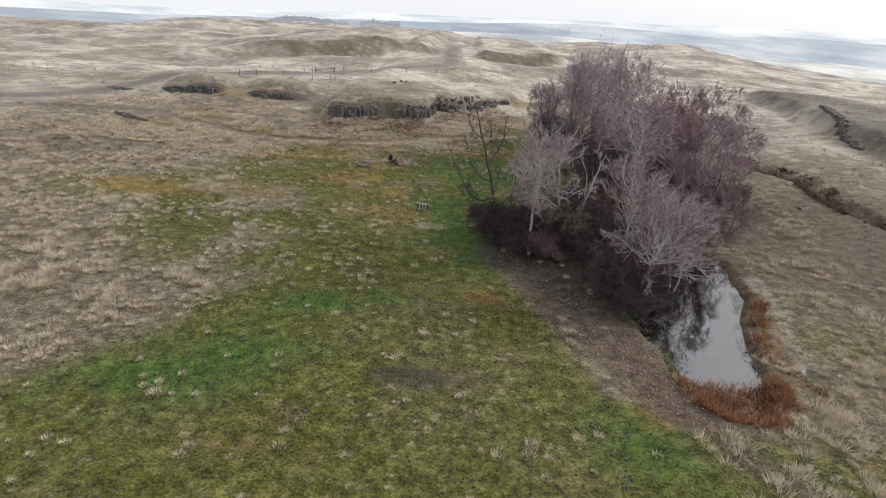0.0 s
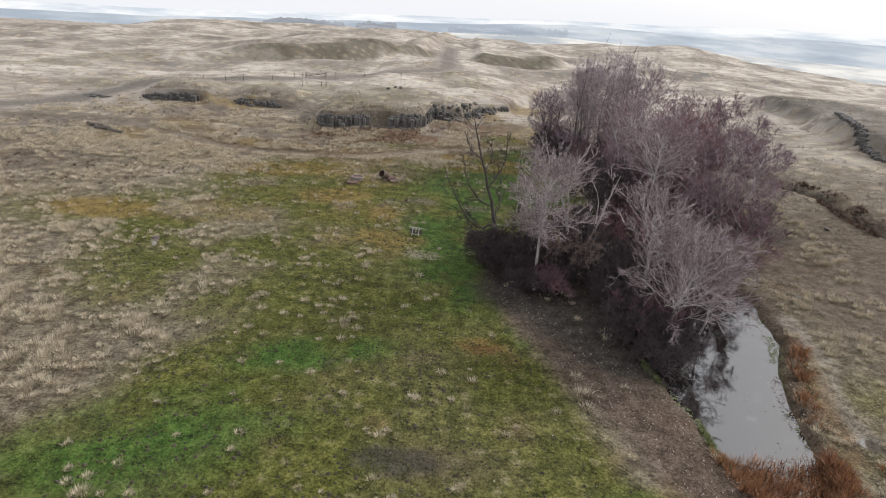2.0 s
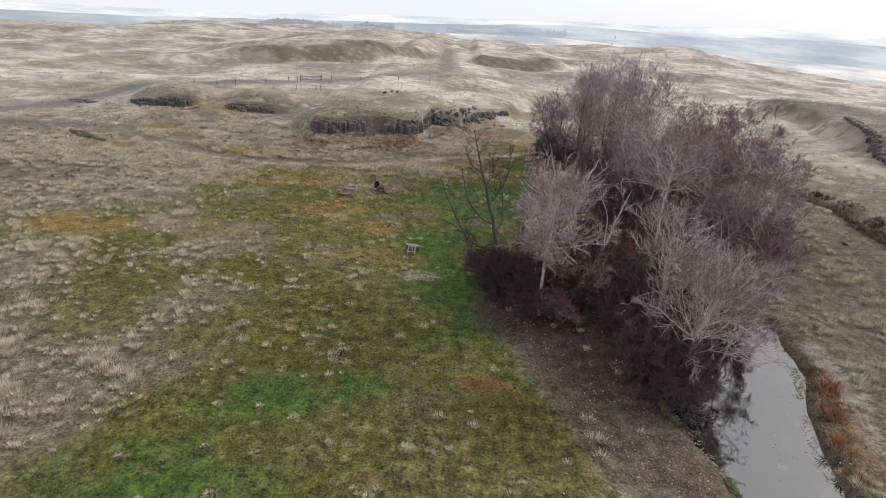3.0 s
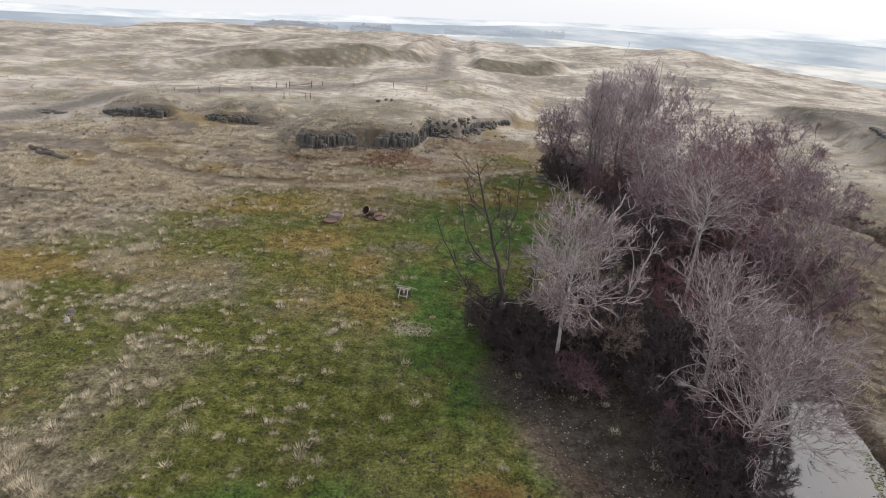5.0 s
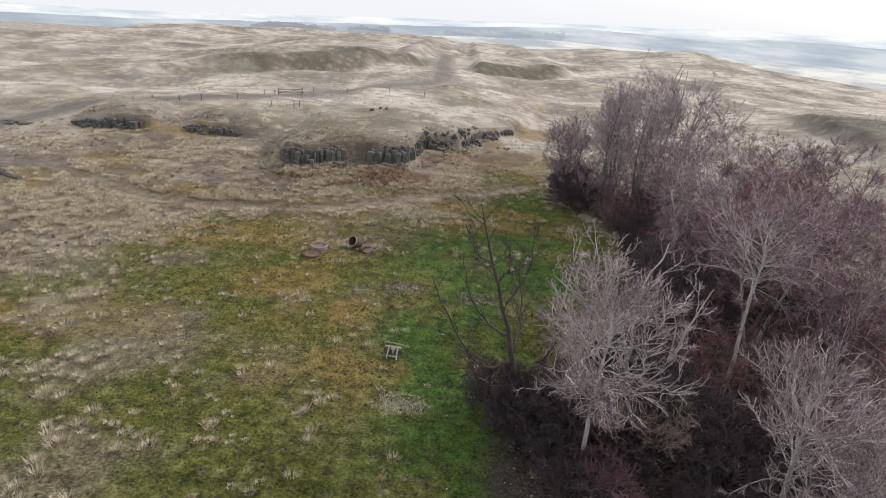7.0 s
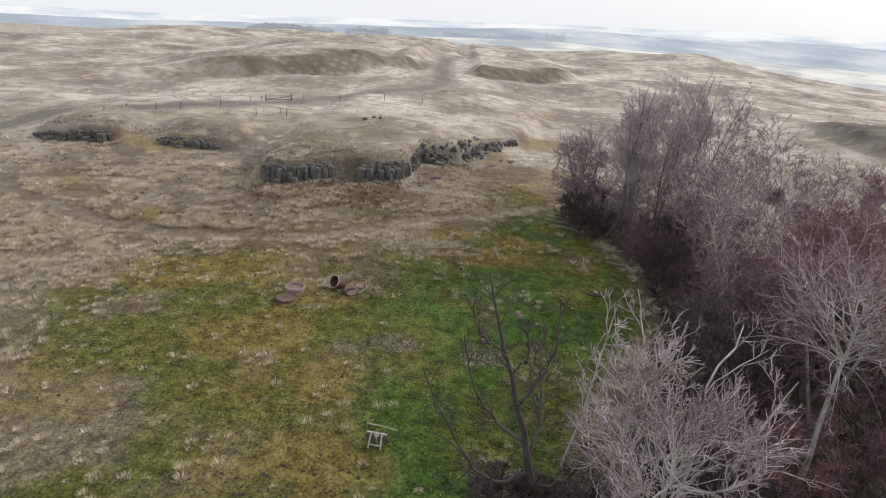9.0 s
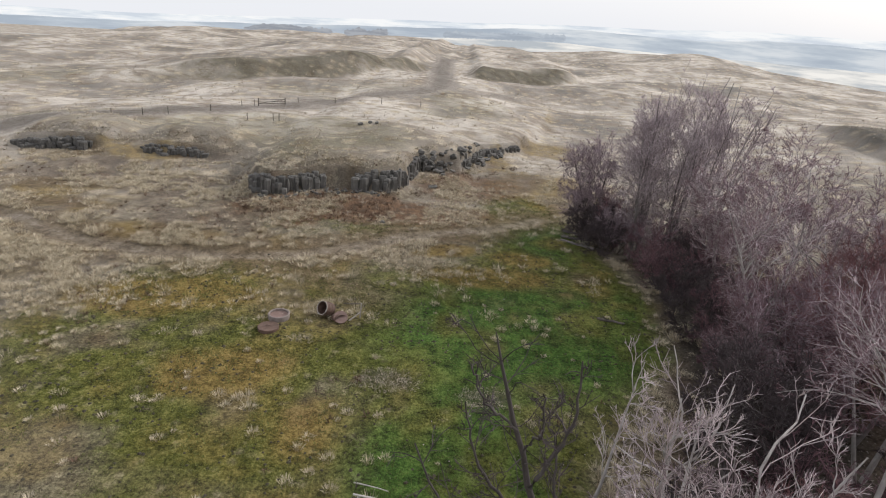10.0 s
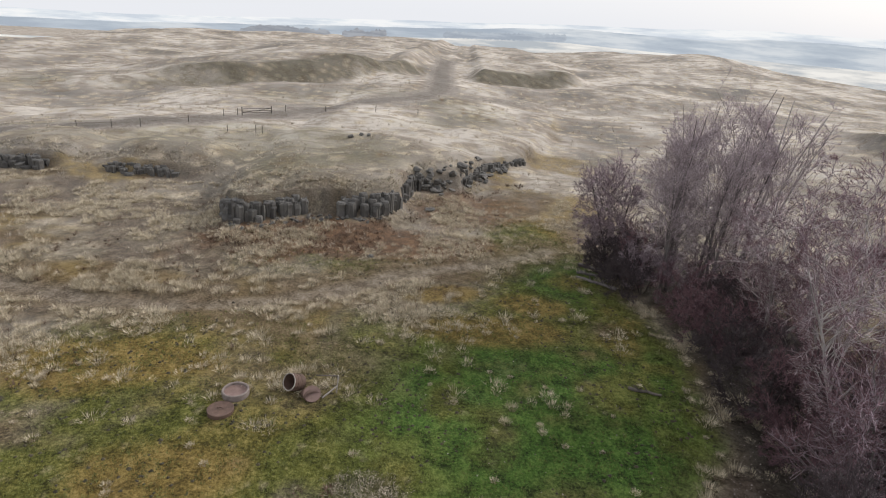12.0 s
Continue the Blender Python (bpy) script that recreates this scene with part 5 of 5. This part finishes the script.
# ---- rock outcrops ----
def column_mesh(name, seed, sides=6):
    """A rough basalt column, one metre high and about one wide."""
    r = np.random.default_rng(seed)
    bm = bmesh.new()
    levels = [0, 0.35, 0.7, 0.93, 1.0]
    rings = []
    wob = r.uniform(0.85, 1.12, sides)
    for k, h in enumerate(levels):
        size = 0.5 * (0.78 if k == len(levels) - 1 else 1.0)
        dx, dy = r.normal(0, 0.03, 2)
        rings.append([bm.verts.new((dx + size * wob[i] * math.cos(2 * math.pi * i / sides), dy + size * wob[i] * math.sin(2 * math.pi * i / sides), h + r.normal(0, 0.02) * (k > 0))) for i in range(sides)])
    for a, b in zip(rings[:-1], rings[1:]):
        for i in range(sides):
            bm.faces.new((a[i], a[(i + 1) % sides], b[(i + 1) % sides], b[i]))
    bm.faces.new(rings[-1])
    me = bpy.data.meshes.new(name)
    bm.to_mesh(me)
    bm.free()
    me.materials.append(BASALT)
    return me


COLUMNS = [column_mesh("column", 400 + k, 5 + k % 3) for k in range(6)]


def outcrop(line, low, high, label, seed, step=0.42, rows=3):
    """Columns side by side along a line on the plan."""
    r = np.random.default_rng(seed)
    cx, cy = np.mean([p[0] for p in line]), np.mean([p[1] for p in line])
    top = base_at("rock_outcrop", cx, cy, ground_at(cx, cy), label, "rock outcrop")
    pts = np.array(line, float)
    seg = np.hypot(*np.diff(pts, axis=0).T)
    dist = np.r_[0, np.cumsum(seg)]
    for row in range(rows):
        s = r.uniform(0, step)
        while s < dist[-1]:
            px, py = np.interp(s, dist, pts[:, 0]), np.interp(s, dist, pts[:, 1])
            if value_noise(s, 5.0, 1.9, seed) < 0.08:
                s += 0.3
                continue
            end = min(1.0, 0.45 + min(s, dist[-1] - s) / 2.0)
            px, py = px + r.normal(0, 0.1), py + 0.1 + row * 0.3 + r.normal(0, 0.16)
            foot = ground_at(px, py - 0.7 - row * 0.3) - 0.3
            head = min(ground_at(px, py + 0.85) + r.uniform(-0.22, -0.06) - 0.25 * float(value_noise(s, row * 3.0, 1.3, seed)) - 0.4 * (1 - end), foot + 0.5 + high * 1.7)
            head = max(head, foot + 0.3 + low * 0.6 * end)
            head = foot + (head - foot) * (0.74 + 0.3 * float(value_noise(s, 9.0, 0.8, seed)) + r.uniform(-0.08, 0.08), r.uniform(0.88, 1.0), r.uniform(0.95, 1.02))[row]
            w = r.uniform(0.3, 0.75)
            ob = under(new("column", COLUMNS[int(r.integers(6))]), top)
            ob.matrix_basis = Matrix.Translation((px - cx, py - cy, foot - top.location.z)) @ Euler((r.normal(0, 0.03), r.normal(0, 0.03), r.uniform(0, 6))).to_matrix().to_4x4() @ Matrix.Diagonal((w, w * r.uniform(0.7, 1.1), head - foot, 1))
            s += w * r.uniform(0.45, 0.75)
    return top


outcrop([(-15.2, 66.2), (-14.6, 64.8), (-13.4, 63.9), (-12.2, 64.8), (-10.9, 65.9), (-9.9, 66.6)], 0.7, 1.0, "grey basalt cliff of upright columns under dry turf", 501)
outcrop([(-7.7, 66.9), (-7.0, 66.8), (-5.8, 67.3), (-4.8, 68.2), (-4.3, 69.8)], 0.7, 1.0, "broken grey basalt cliff with a grassy top", 502)
outcrop([(-4.0, 71.5), (-3.6, 74.2), (-2.6, 75.0)], 0.7, 1.1, "dark basalt ledge set back from the cliff", 503)
outcrop([(-2.4, 75.3), (0, 76.3), (1.1, 79.4), (2, 82.4), (4, 84.9), (6.2, 87.2)], 0.1, 0.3, "broken basalt scarp along the bench", 508)
outcrop([(-37, 71.4), (-35.5, 71.0), (-33.5, 71.4), (-31, 72.2)], 0.7, 1.0, "dark basalt outcrop on the meadow slope", 504)
outcrop([(-27, 72.6), (-24.5, 72.4), (-22, 72.8), (-20.5, 73.2)], 0.4, 0.7, "low dark basalt ledge in the slope", 505)
outcrop([(-44, 70.6), (-42, 70.2), (-40, 70.8)], 0.4, 0.8, "small dark rock ledge beside the track", 506)
outcrop([(40.6, 60.0), (41.2, 62.5), (41.8, 65.5), (43.2, 69.0), (44.6, 74.0), (46.5, 79.0)], 0.5, 0.9, "dark rock shelf on the eastern slope", 507, step=0.6)


def boulder_mesh(seed):
    r = np.random.default_rng(seed)
    bm = bmesh.new()
    bmesh.ops.create_icosphere(bm, subdivisions=2, radius=0.5)
    shift = Vector(r.uniform(0, 20, 3))
    for vert in bm.verts:
        n = noise.noise(vert.co * 2.2 + shift)
        vert.co *= 0.85 + 0.55 * n
        vert.co.z *= 0.75
    me = bpy.data.meshes.new("boulder")
    bm.to_mesh(me)
    bm.free()
    me.materials.append(BOULDER)
    return me


BOULDERS = [boulder_mesh(600 + k) for k in range(5)]


def boulder(x, y, size, seed, label, group, name="boulder", category="rock"):
    r = np.random.default_rng(seed)
    ob = new(name, BOULDERS[seed % 5])
    ob.matrix_basis = Matrix.Translation((x, y, ground_at(x, y) + size * 0.16)) @ Euler((r.normal(0, 0.3), r.normal(0, 0.3), r.uniform(0, 6))).to_matrix().to_4x4() @ Matrix.Diagonal((size * r.uniform(0.8, 1.4), size * r.uniform(0.8, 1.2), size * r.uniform(0.7, 1.0), 1))
    return tagged(ob, label, category, group)


r = np.random.default_rng(77)
for n in range(90):
    t = float(np.clip(r.choice([0.08, 0.25, 0.42, 0.6, 0.82]) + r.normal(0, 0.05), 0, 1))
    bx, by = np.interp(t, [0, 0.3, 0.5, 0.8, 1], [-3, -1, 1, 3, 6.5]), np.interp(t, [0, 0.3, 0.5, 0.8, 1], [75, 76, 79, 83.5, 87])
    boulder(bx + r.normal(0, 0.5), by + r.normal(0, 0.45) - 0.3, r.uniform(0.25, 0.8), 700 + n, "dark tumbled basalt block below the bench", "blocks along the bench")
for n in range(60):
    t = r.uniform(-15, -4)
    boulder(t, float(bench_edge(t)) - r.uniform(0.5, 1.6), r.uniform(0.15, 0.4), 800 + n, "fallen dark stone at the cliff foot", "stones at the cliff foot")
for n, (bx, by, bs) in enumerate([(-10.2, 83.7, 0.6), (-9.3, 84.2, 0.5), (-8.6, 84.0, 0.5), (-2.0, 71.0, 0.6), (-4.8, 61.4, 0.4), (24, 40, 0.4), (21, 46, 0.35), (27, 44, 0.4), (19.5, 33.0, 0.35)]):
    boulder(bx, by, bs, 900 + n, "single dark stone in dry grass", "scattered stones")
pale = new("stone", boulder_mesh(950))
pale.data.materials[0] = STONE
pale.location, pale.scale = (-16.0, 32.2, ground_at(-16.0, 32.2) + 0.14), (0.26, 0.24, 0.42)
tagged(pale, "small upright pale stone in bare soil", "stone")
pale_low = new("stone", boulder_mesh(951))
pale_low.data.materials[0] = OLD_WOOD
pale_low.location, pale_low.scale = (-16.3, 32.9, ground_at(-16.3, 32.9) + 0.1), (0.5, 0.5, 0.5)
tagged(pale_low, "dark lump of rock beside a pale stone", "stone")


# ---- things on the meadow ----
def tube_bm(outer, inner, low, high, sides=32):
    """A short open pipe with rounded rims."""
    bm = bmesh.new()
    wall = (outer - inner) * 0.3
    prof = [(inner, low), (outer - wall, low), (outer, low + wall), (outer, high - wall), (outer - wall, high), (inner + wall, high), (inner, high - wall)]
    rings = [[bm.verts.new((rad * math.cos(2 * math.pi * i / sides), rad * math.sin(2 * math.pi * i / sides), h)) for i in range(sides)] for rad, h in prof]
    for a, b in zip(rings, rings[1:] + rings[:1]):
        for i in range(sides):
            bm.faces.new((a[i], a[(i + 1) % sides], b[(i + 1) % sides], b[i]))
    return bm


def disc_bm(radius, low, high, sides=32, dish=0.0):
    bm = bmesh.new()
    prof = [(radius * 0.98, low), (radius, low + 0.01), (radius, high - 0.012), (radius * 0.97, high), (radius * 0.6, high - dish)]
    rings = [[bm.verts.new((rad * math.cos(2 * math.pi * i / sides), rad * math.sin(2 * math.pi * i / sides), h)) for i in range(sides)] for rad, h in prof]
    for a, b in zip(rings[:-1], rings[1:]):
        for i in range(sides):
            bm.faces.new((a[i], a[(i + 1) % sides], b[(i + 1) % sides], b[i]))
    bm.faces.new(rings[-1])
    bm.faces.new(rings[0][::-1])
    return bm


def bar_bm(a, b, w, h, taper=1.0):
    """A squared bar from a to b, edges eased."""
    bm = bmesh.new()
    a, b = Vector(a), Vector(b)
    bmesh.ops.create_cube(bm, size=1)
    for vert in bm.verts:
        k = taper if vert.co.z > 0 else 1.0
        vert.co = Vector((vert.co.x * w * k, vert.co.y * h * k, vert.co.z * (b - a).length))
    bmesh.ops.bevel(bm, geom=bm.edges[:], offset=min(w, h) * 0.18, segments=1, affect="EDGES")
    bm.transform(Matrix.Translation((a + b) / 2) @ (b - a).to_track_quat("Z", "Y").to_matrix().to_4x4())
    return bm


def stick_bm(points, r0, r1, sides=6):
    bm = bmesh.new()
    rings = []
    pts = [Vector(p) for p in points]
    for k, p in enumerate(pts):
        d = (pts[min(k + 1, len(pts) - 1)] - pts[max(k - 1, 0)]).normalized()
        u = d.orthogonal().normalized()
        w = d.cross(u)
        rad = r0 + (r1 - r0) * k / (len(pts) - 1)
        rings.append([bm.verts.new(p + rad * (math.cos(2 * math.pi * i / sides) * u + math.sin(2 * math.pi * i / sides) * w)) for i in range(sides)])
    for a, b in zip(rings[:-1], rings[1:]):
        for i in range(sides):
            bm.faces.new((a[i], a[(i + 1) % sides], b[(i + 1) % sides], b[i]))
    bm.faces.new(rings[0][::-1])
    bm.faces.new(rings[-1])
    return bm


def build_ring():
    x, y = -7.72, 48.0
    t = base_at("well_ring", x, y, ground_at(x, y) + 0.02, "stained concrete ring full of pinkish silt in the grass", "well ring")
    part("wall", tube_bm(0.49, 0.41, -0.05, 0.22), CONCRETE, t)
    part("silt", disc_bm(0.415, -0.04, 0.12, dish=0.02), PINK_SILT, t, "pinkish dried silt")
    x, y = -7.9, 47.0
    t = base_at("round_slab", x, y, ground_at(x, y) + 0.03, "round rusty-brown slab lying flat in the grass", "slab")
    part("plate", disc_bm(0.46, -0.06, 0.1, dish=0.02), RUST, t)
    part("handle", stick_bm([(-0.1, 0, 0.08), (-0.1, 0, 0.14), (0.1, 0, 0.14), (0.1, 0, 0.08)], 0.015, 0.015), RUST, t)


def build_barrel():
    x, y = -5.65, 48.5
    t = base_at("barrel", x, y, ground_at(x, y) + 0.36, "rusty open steel drum lying tipped with a pale rim", "barrel")
    tilt = Euler((radians(62), 0, radians(-38))).to_matrix().to_4x4()

    def laid(bm):
        bm.transform(Matrix.Scale(0.88, 4))
        bm.transform(tilt)
        return bm

    part("shell", laid(tube_bm(0.36, 0.345, -0.32, 0.32, 36)), RUST, t)
    part("lining", laid(tube_bm(0.343, 0.333, -0.31, 0.29, 36)), RUST, t, "dark rusted inside")
    part("bottom", laid(disc_bm(0.34, -0.31, -0.28)), RUST, t)
    part("rim", laid(tube_bm(0.375, 0.34, 0.3, 0.34, 36)), PAINTED, t, "pale chipped rim")
    for h in (-0.1, 0.1):
        part("hoop", laid(tube_bm(0.372, 0.355, h - 0.02, h + 0.02, 36)), RUST, t)
    x, y = -5.0, 48.2
    t = base_at("scrap_drum", x, y, ground_at(x, y) + 0.12, "crushed rusty drum half in the grass beside a barrel", "scrap drum")
    bm = tube_bm(0.3, 0.285, -0.24, 0.24, 24)
    bm.transform(Matrix.Diagonal((1, 0.62, 1, 1)))
    bm.transform(Euler((radians(78), 0, radians(35))).to_matrix().to_4x4())
    part("shell", bm, RUST, t)
    bm = disc_bm(0.32, -0.02, 0.02, 24)
    bm.transform(Matrix.Translation((0.1, -0.1, 0.1)) @ Euler((radians(35), radians(12), 0)).to_matrix().to_4x4())
    part("end_plate", bm, PINK_SILT, t, "bent pinkish rusted end plate")
    x, y = -4.35, 48.5
    z = ground_at(x, y)
    t = base_at("bent_rack", x, y, z, "bent pale metal rack standing beside the drum", "rack")
    part("upright", bar_bm((0.25, 0.1, -0.05), (0.32, 0.15, 0.75), 0.06, 0.04), PAINTED, t)
    part("rail", bar_bm((0.32, 0.15, 0.72), (-0.55, 0.25, 0.6), 0.05, 0.035), OLD_WOOD, t)
    part("brace", bar_bm((-0.2, -0.3, 0.0), (0.28, 0.1, 0.3), 0.06, 0.04), PAINTED, t)


def build_stand():
    x, y = -2.05, 37.6
    t = base_at("wooden_stand", x, y, ground_at(x, y), "small weathered wooden stand in the green grass", "stand")
    turn = Matrix.Rotation(radians(-8), 4, "Z")

    def bar(name, a, b, w, h, mat=WOOD, label=""):
        bm = bar_bm(a, b, w, h)
        bm.transform(turn @ Matrix.Scale(0.7, 4))
        part(name, bm, mat, t, label)

    for sx in (-0.27, 0.27):
        bar("leg", (sx * 1.15, -0.36, -0.04), (sx, -0.02, 0.62), 0.075, 0.06)
        bar("leg", (sx * 1.15, 0.4, -0.04), (sx, 0.06, 0.62), 0.075, 0.06)
    bar("crossbar", (-0.5, 0.02, 0.64), (0.5, 0.02, 0.64), 0.08, 0.07)
    bar("stretcher", (-0.32, -0.27, 0.14), (0.32, -0.27, 0.14), 0.05, 0.05)
    bar("stretcher", (-0.32, 0.3, 0.16), (0.32, 0.3, 0.16), 0.05, 0.05)
    bar("block", (-0.1, -0.06, 0.54), (0.12, -0.06, 0.54), 0.1, 0.09)
    bar("side_panel", (-0.31, 0.02, 0.1), (-0.31, 0.02, 0.5), 0.5, 0.03, OLD_WOOD, "dark boarded side")
    bar("side_panel", (0.31, 0.02, 0.1), (0.31, 0.02, 0.5), 0.5, 0.03, OLD_WOOD, "dark boarded side")
    x, y = -2.0, 38.25
    z = ground_at(x, y)
    t = base_at("fallen_pole", x, y, z, "thin pale pole lying in the green grass", "pole")
    part("pole", stick_bm([(-0.5, 0.12, 0.2), (-0.1, 0.05, 0.2), (0.3, -0.02, 0.19), (0.6, -0.06, 0.14)], 0.022, 0.014), WOOD, t)
    part("prop", stick_bm([(-0.42, 0.12, -0.05), (-0.42, 0.12, 0.26)], 0.025, 0.02), OLD_WOOD, t)


build_ring()
build_barrel()
build_stand()


def log(x0, y0, x1, y1, rad, label, seed, mat=OLD_WOOD):
    r = np.random.default_rng(seed)
    x, y = (x0 + x1) / 2, (y0 + y1) / 2
    t = base_at("log", x, y, ground_at(x, y), label, "log", "fallen wood")
    pts = []
    for k in range(6):
        px, py = x0 + (x1 - x0) * k / 5 + r.normal(0, rad * 0.4), y0 + (y1 - y0) * k / 5 + r.normal(0, rad * 0.4)
        pts.append((px - x, py - y, ground_at(px, py) - t.location.z + rad * 0.75))
    part("bole", stick_bm(pts, rad, rad * 0.6, 9), mat, t)
    for k in range(3):
        i = int(r.integers(1, 5))
        p = Vector(pts[i])
        part("stub", stick_bm([p, p + Vector((r.normal(0, 0.25), r.normal(0, 0.25), r.uniform(0.15, 0.4)))], rad * 0.4, rad * 0.15), mat, t)


log(-35.0, 57.2, -32.6, 56.2, 0.2, "dark fallen log beside the bare soil", 1)
log(-33.4, 55.9, -30.4, 54.8, 0.24, "dark fallen log beside the bare soil", 2)
log(7.4, 63.0, 9.0, 62.0, 0.12, "grey fallen branch at the copse edge", 3, GREY_BARK)
log(7.2, 61.6, 8.6, 61.2, 0.1, "grey fallen branch at the copse edge", 4, GREY_BARK)
log(9.0, 59.6, 7.0, 61.0, 0.1, "grey fallen branch at the copse edge", 5, GREY_BARK)
log(14.6, 29.2, 16.2, 28.0, 0.05, "black branch reaching over the water", 6, DARK_BARK)
log(7.4, 50.4, 8.6, 50.0, 0.08, "dark branch in the green grass", 7)


# ---- fence and gate ----
def fence(points, label, height=0.75, rails=True):
    x, y = points[0]
    z0 = ground_at(x, y)
    t = base_at("fence", x, y, z0, label, "fence")
    tops = []
    for k, (px, py) in enumerate(points):
        z = ground_at(px, py) - z0
        part("post", stick_bm([(px - x, py - y, z - 0.2), (px - x + 0.02 * (k % 3 - 1), py - y, z + height * (0.9 + 0.08 * (k % 3)))], 0.04, 0.035, 7), OLD_WOOD, t)
        tops.append(Vector((px - x, py - y, z)))
    if rails:
        for a, b in zip(tops[:-1], tops[1:]):
            for h in (0.45, 0.85):
                part("wire", stick_bm([a + Vector((0, 0, h)), b + Vector((0, 0, h))], 0.008, 0.008, 3), RUST, t)


fence([(-34, 81), (-31.8, 82.6), (-29.9, 84.0), (-27.3, 88.3), (-25.3, 92.2), (-24.6, 94.3)], "weathered post fence along the dirt track")
fence([(-20.3, 97.7), (-16, 99), (-10.4, 100.5), (-5.5, 102)], "weathered post fence along the dirt track")
fence([(-22.2, 85.2), (-19.7, 85.8), (-19.0, 85.5)], "three old fence posts standing alone", rails=False)


def gate():
    x, y = -23.6, 95.3
    z = ground_at(x, y)
    t = base_at("gate", x, y, z, "old wooden field gate closed across the track", "gate")
    a, b = Vector((-0.6, -0.7, 0)), Vector((2.0, 1.3, 0))
    for p in (a, b):
        part("post", stick_bm([p + Vector((0, 0, -0.2)), p + Vector((0, 0, 0.9))], 0.06, 0.055, 8), OLD_WOOD, t)
    for h in (0.25, 0.45, 0.68):
        part("rail", bar_bm(a + Vector((0, 0, h)), b + Vector((0, 0, h)), 0.08, 0.05), OLD_WOOD, t)
    part("brace", bar_bm(a + Vector((0, 0.03, 0.28)), b + Vector((0, 0.03, 0.66)), 0.08, 0.05), OLD_WOOD, t)


gate()
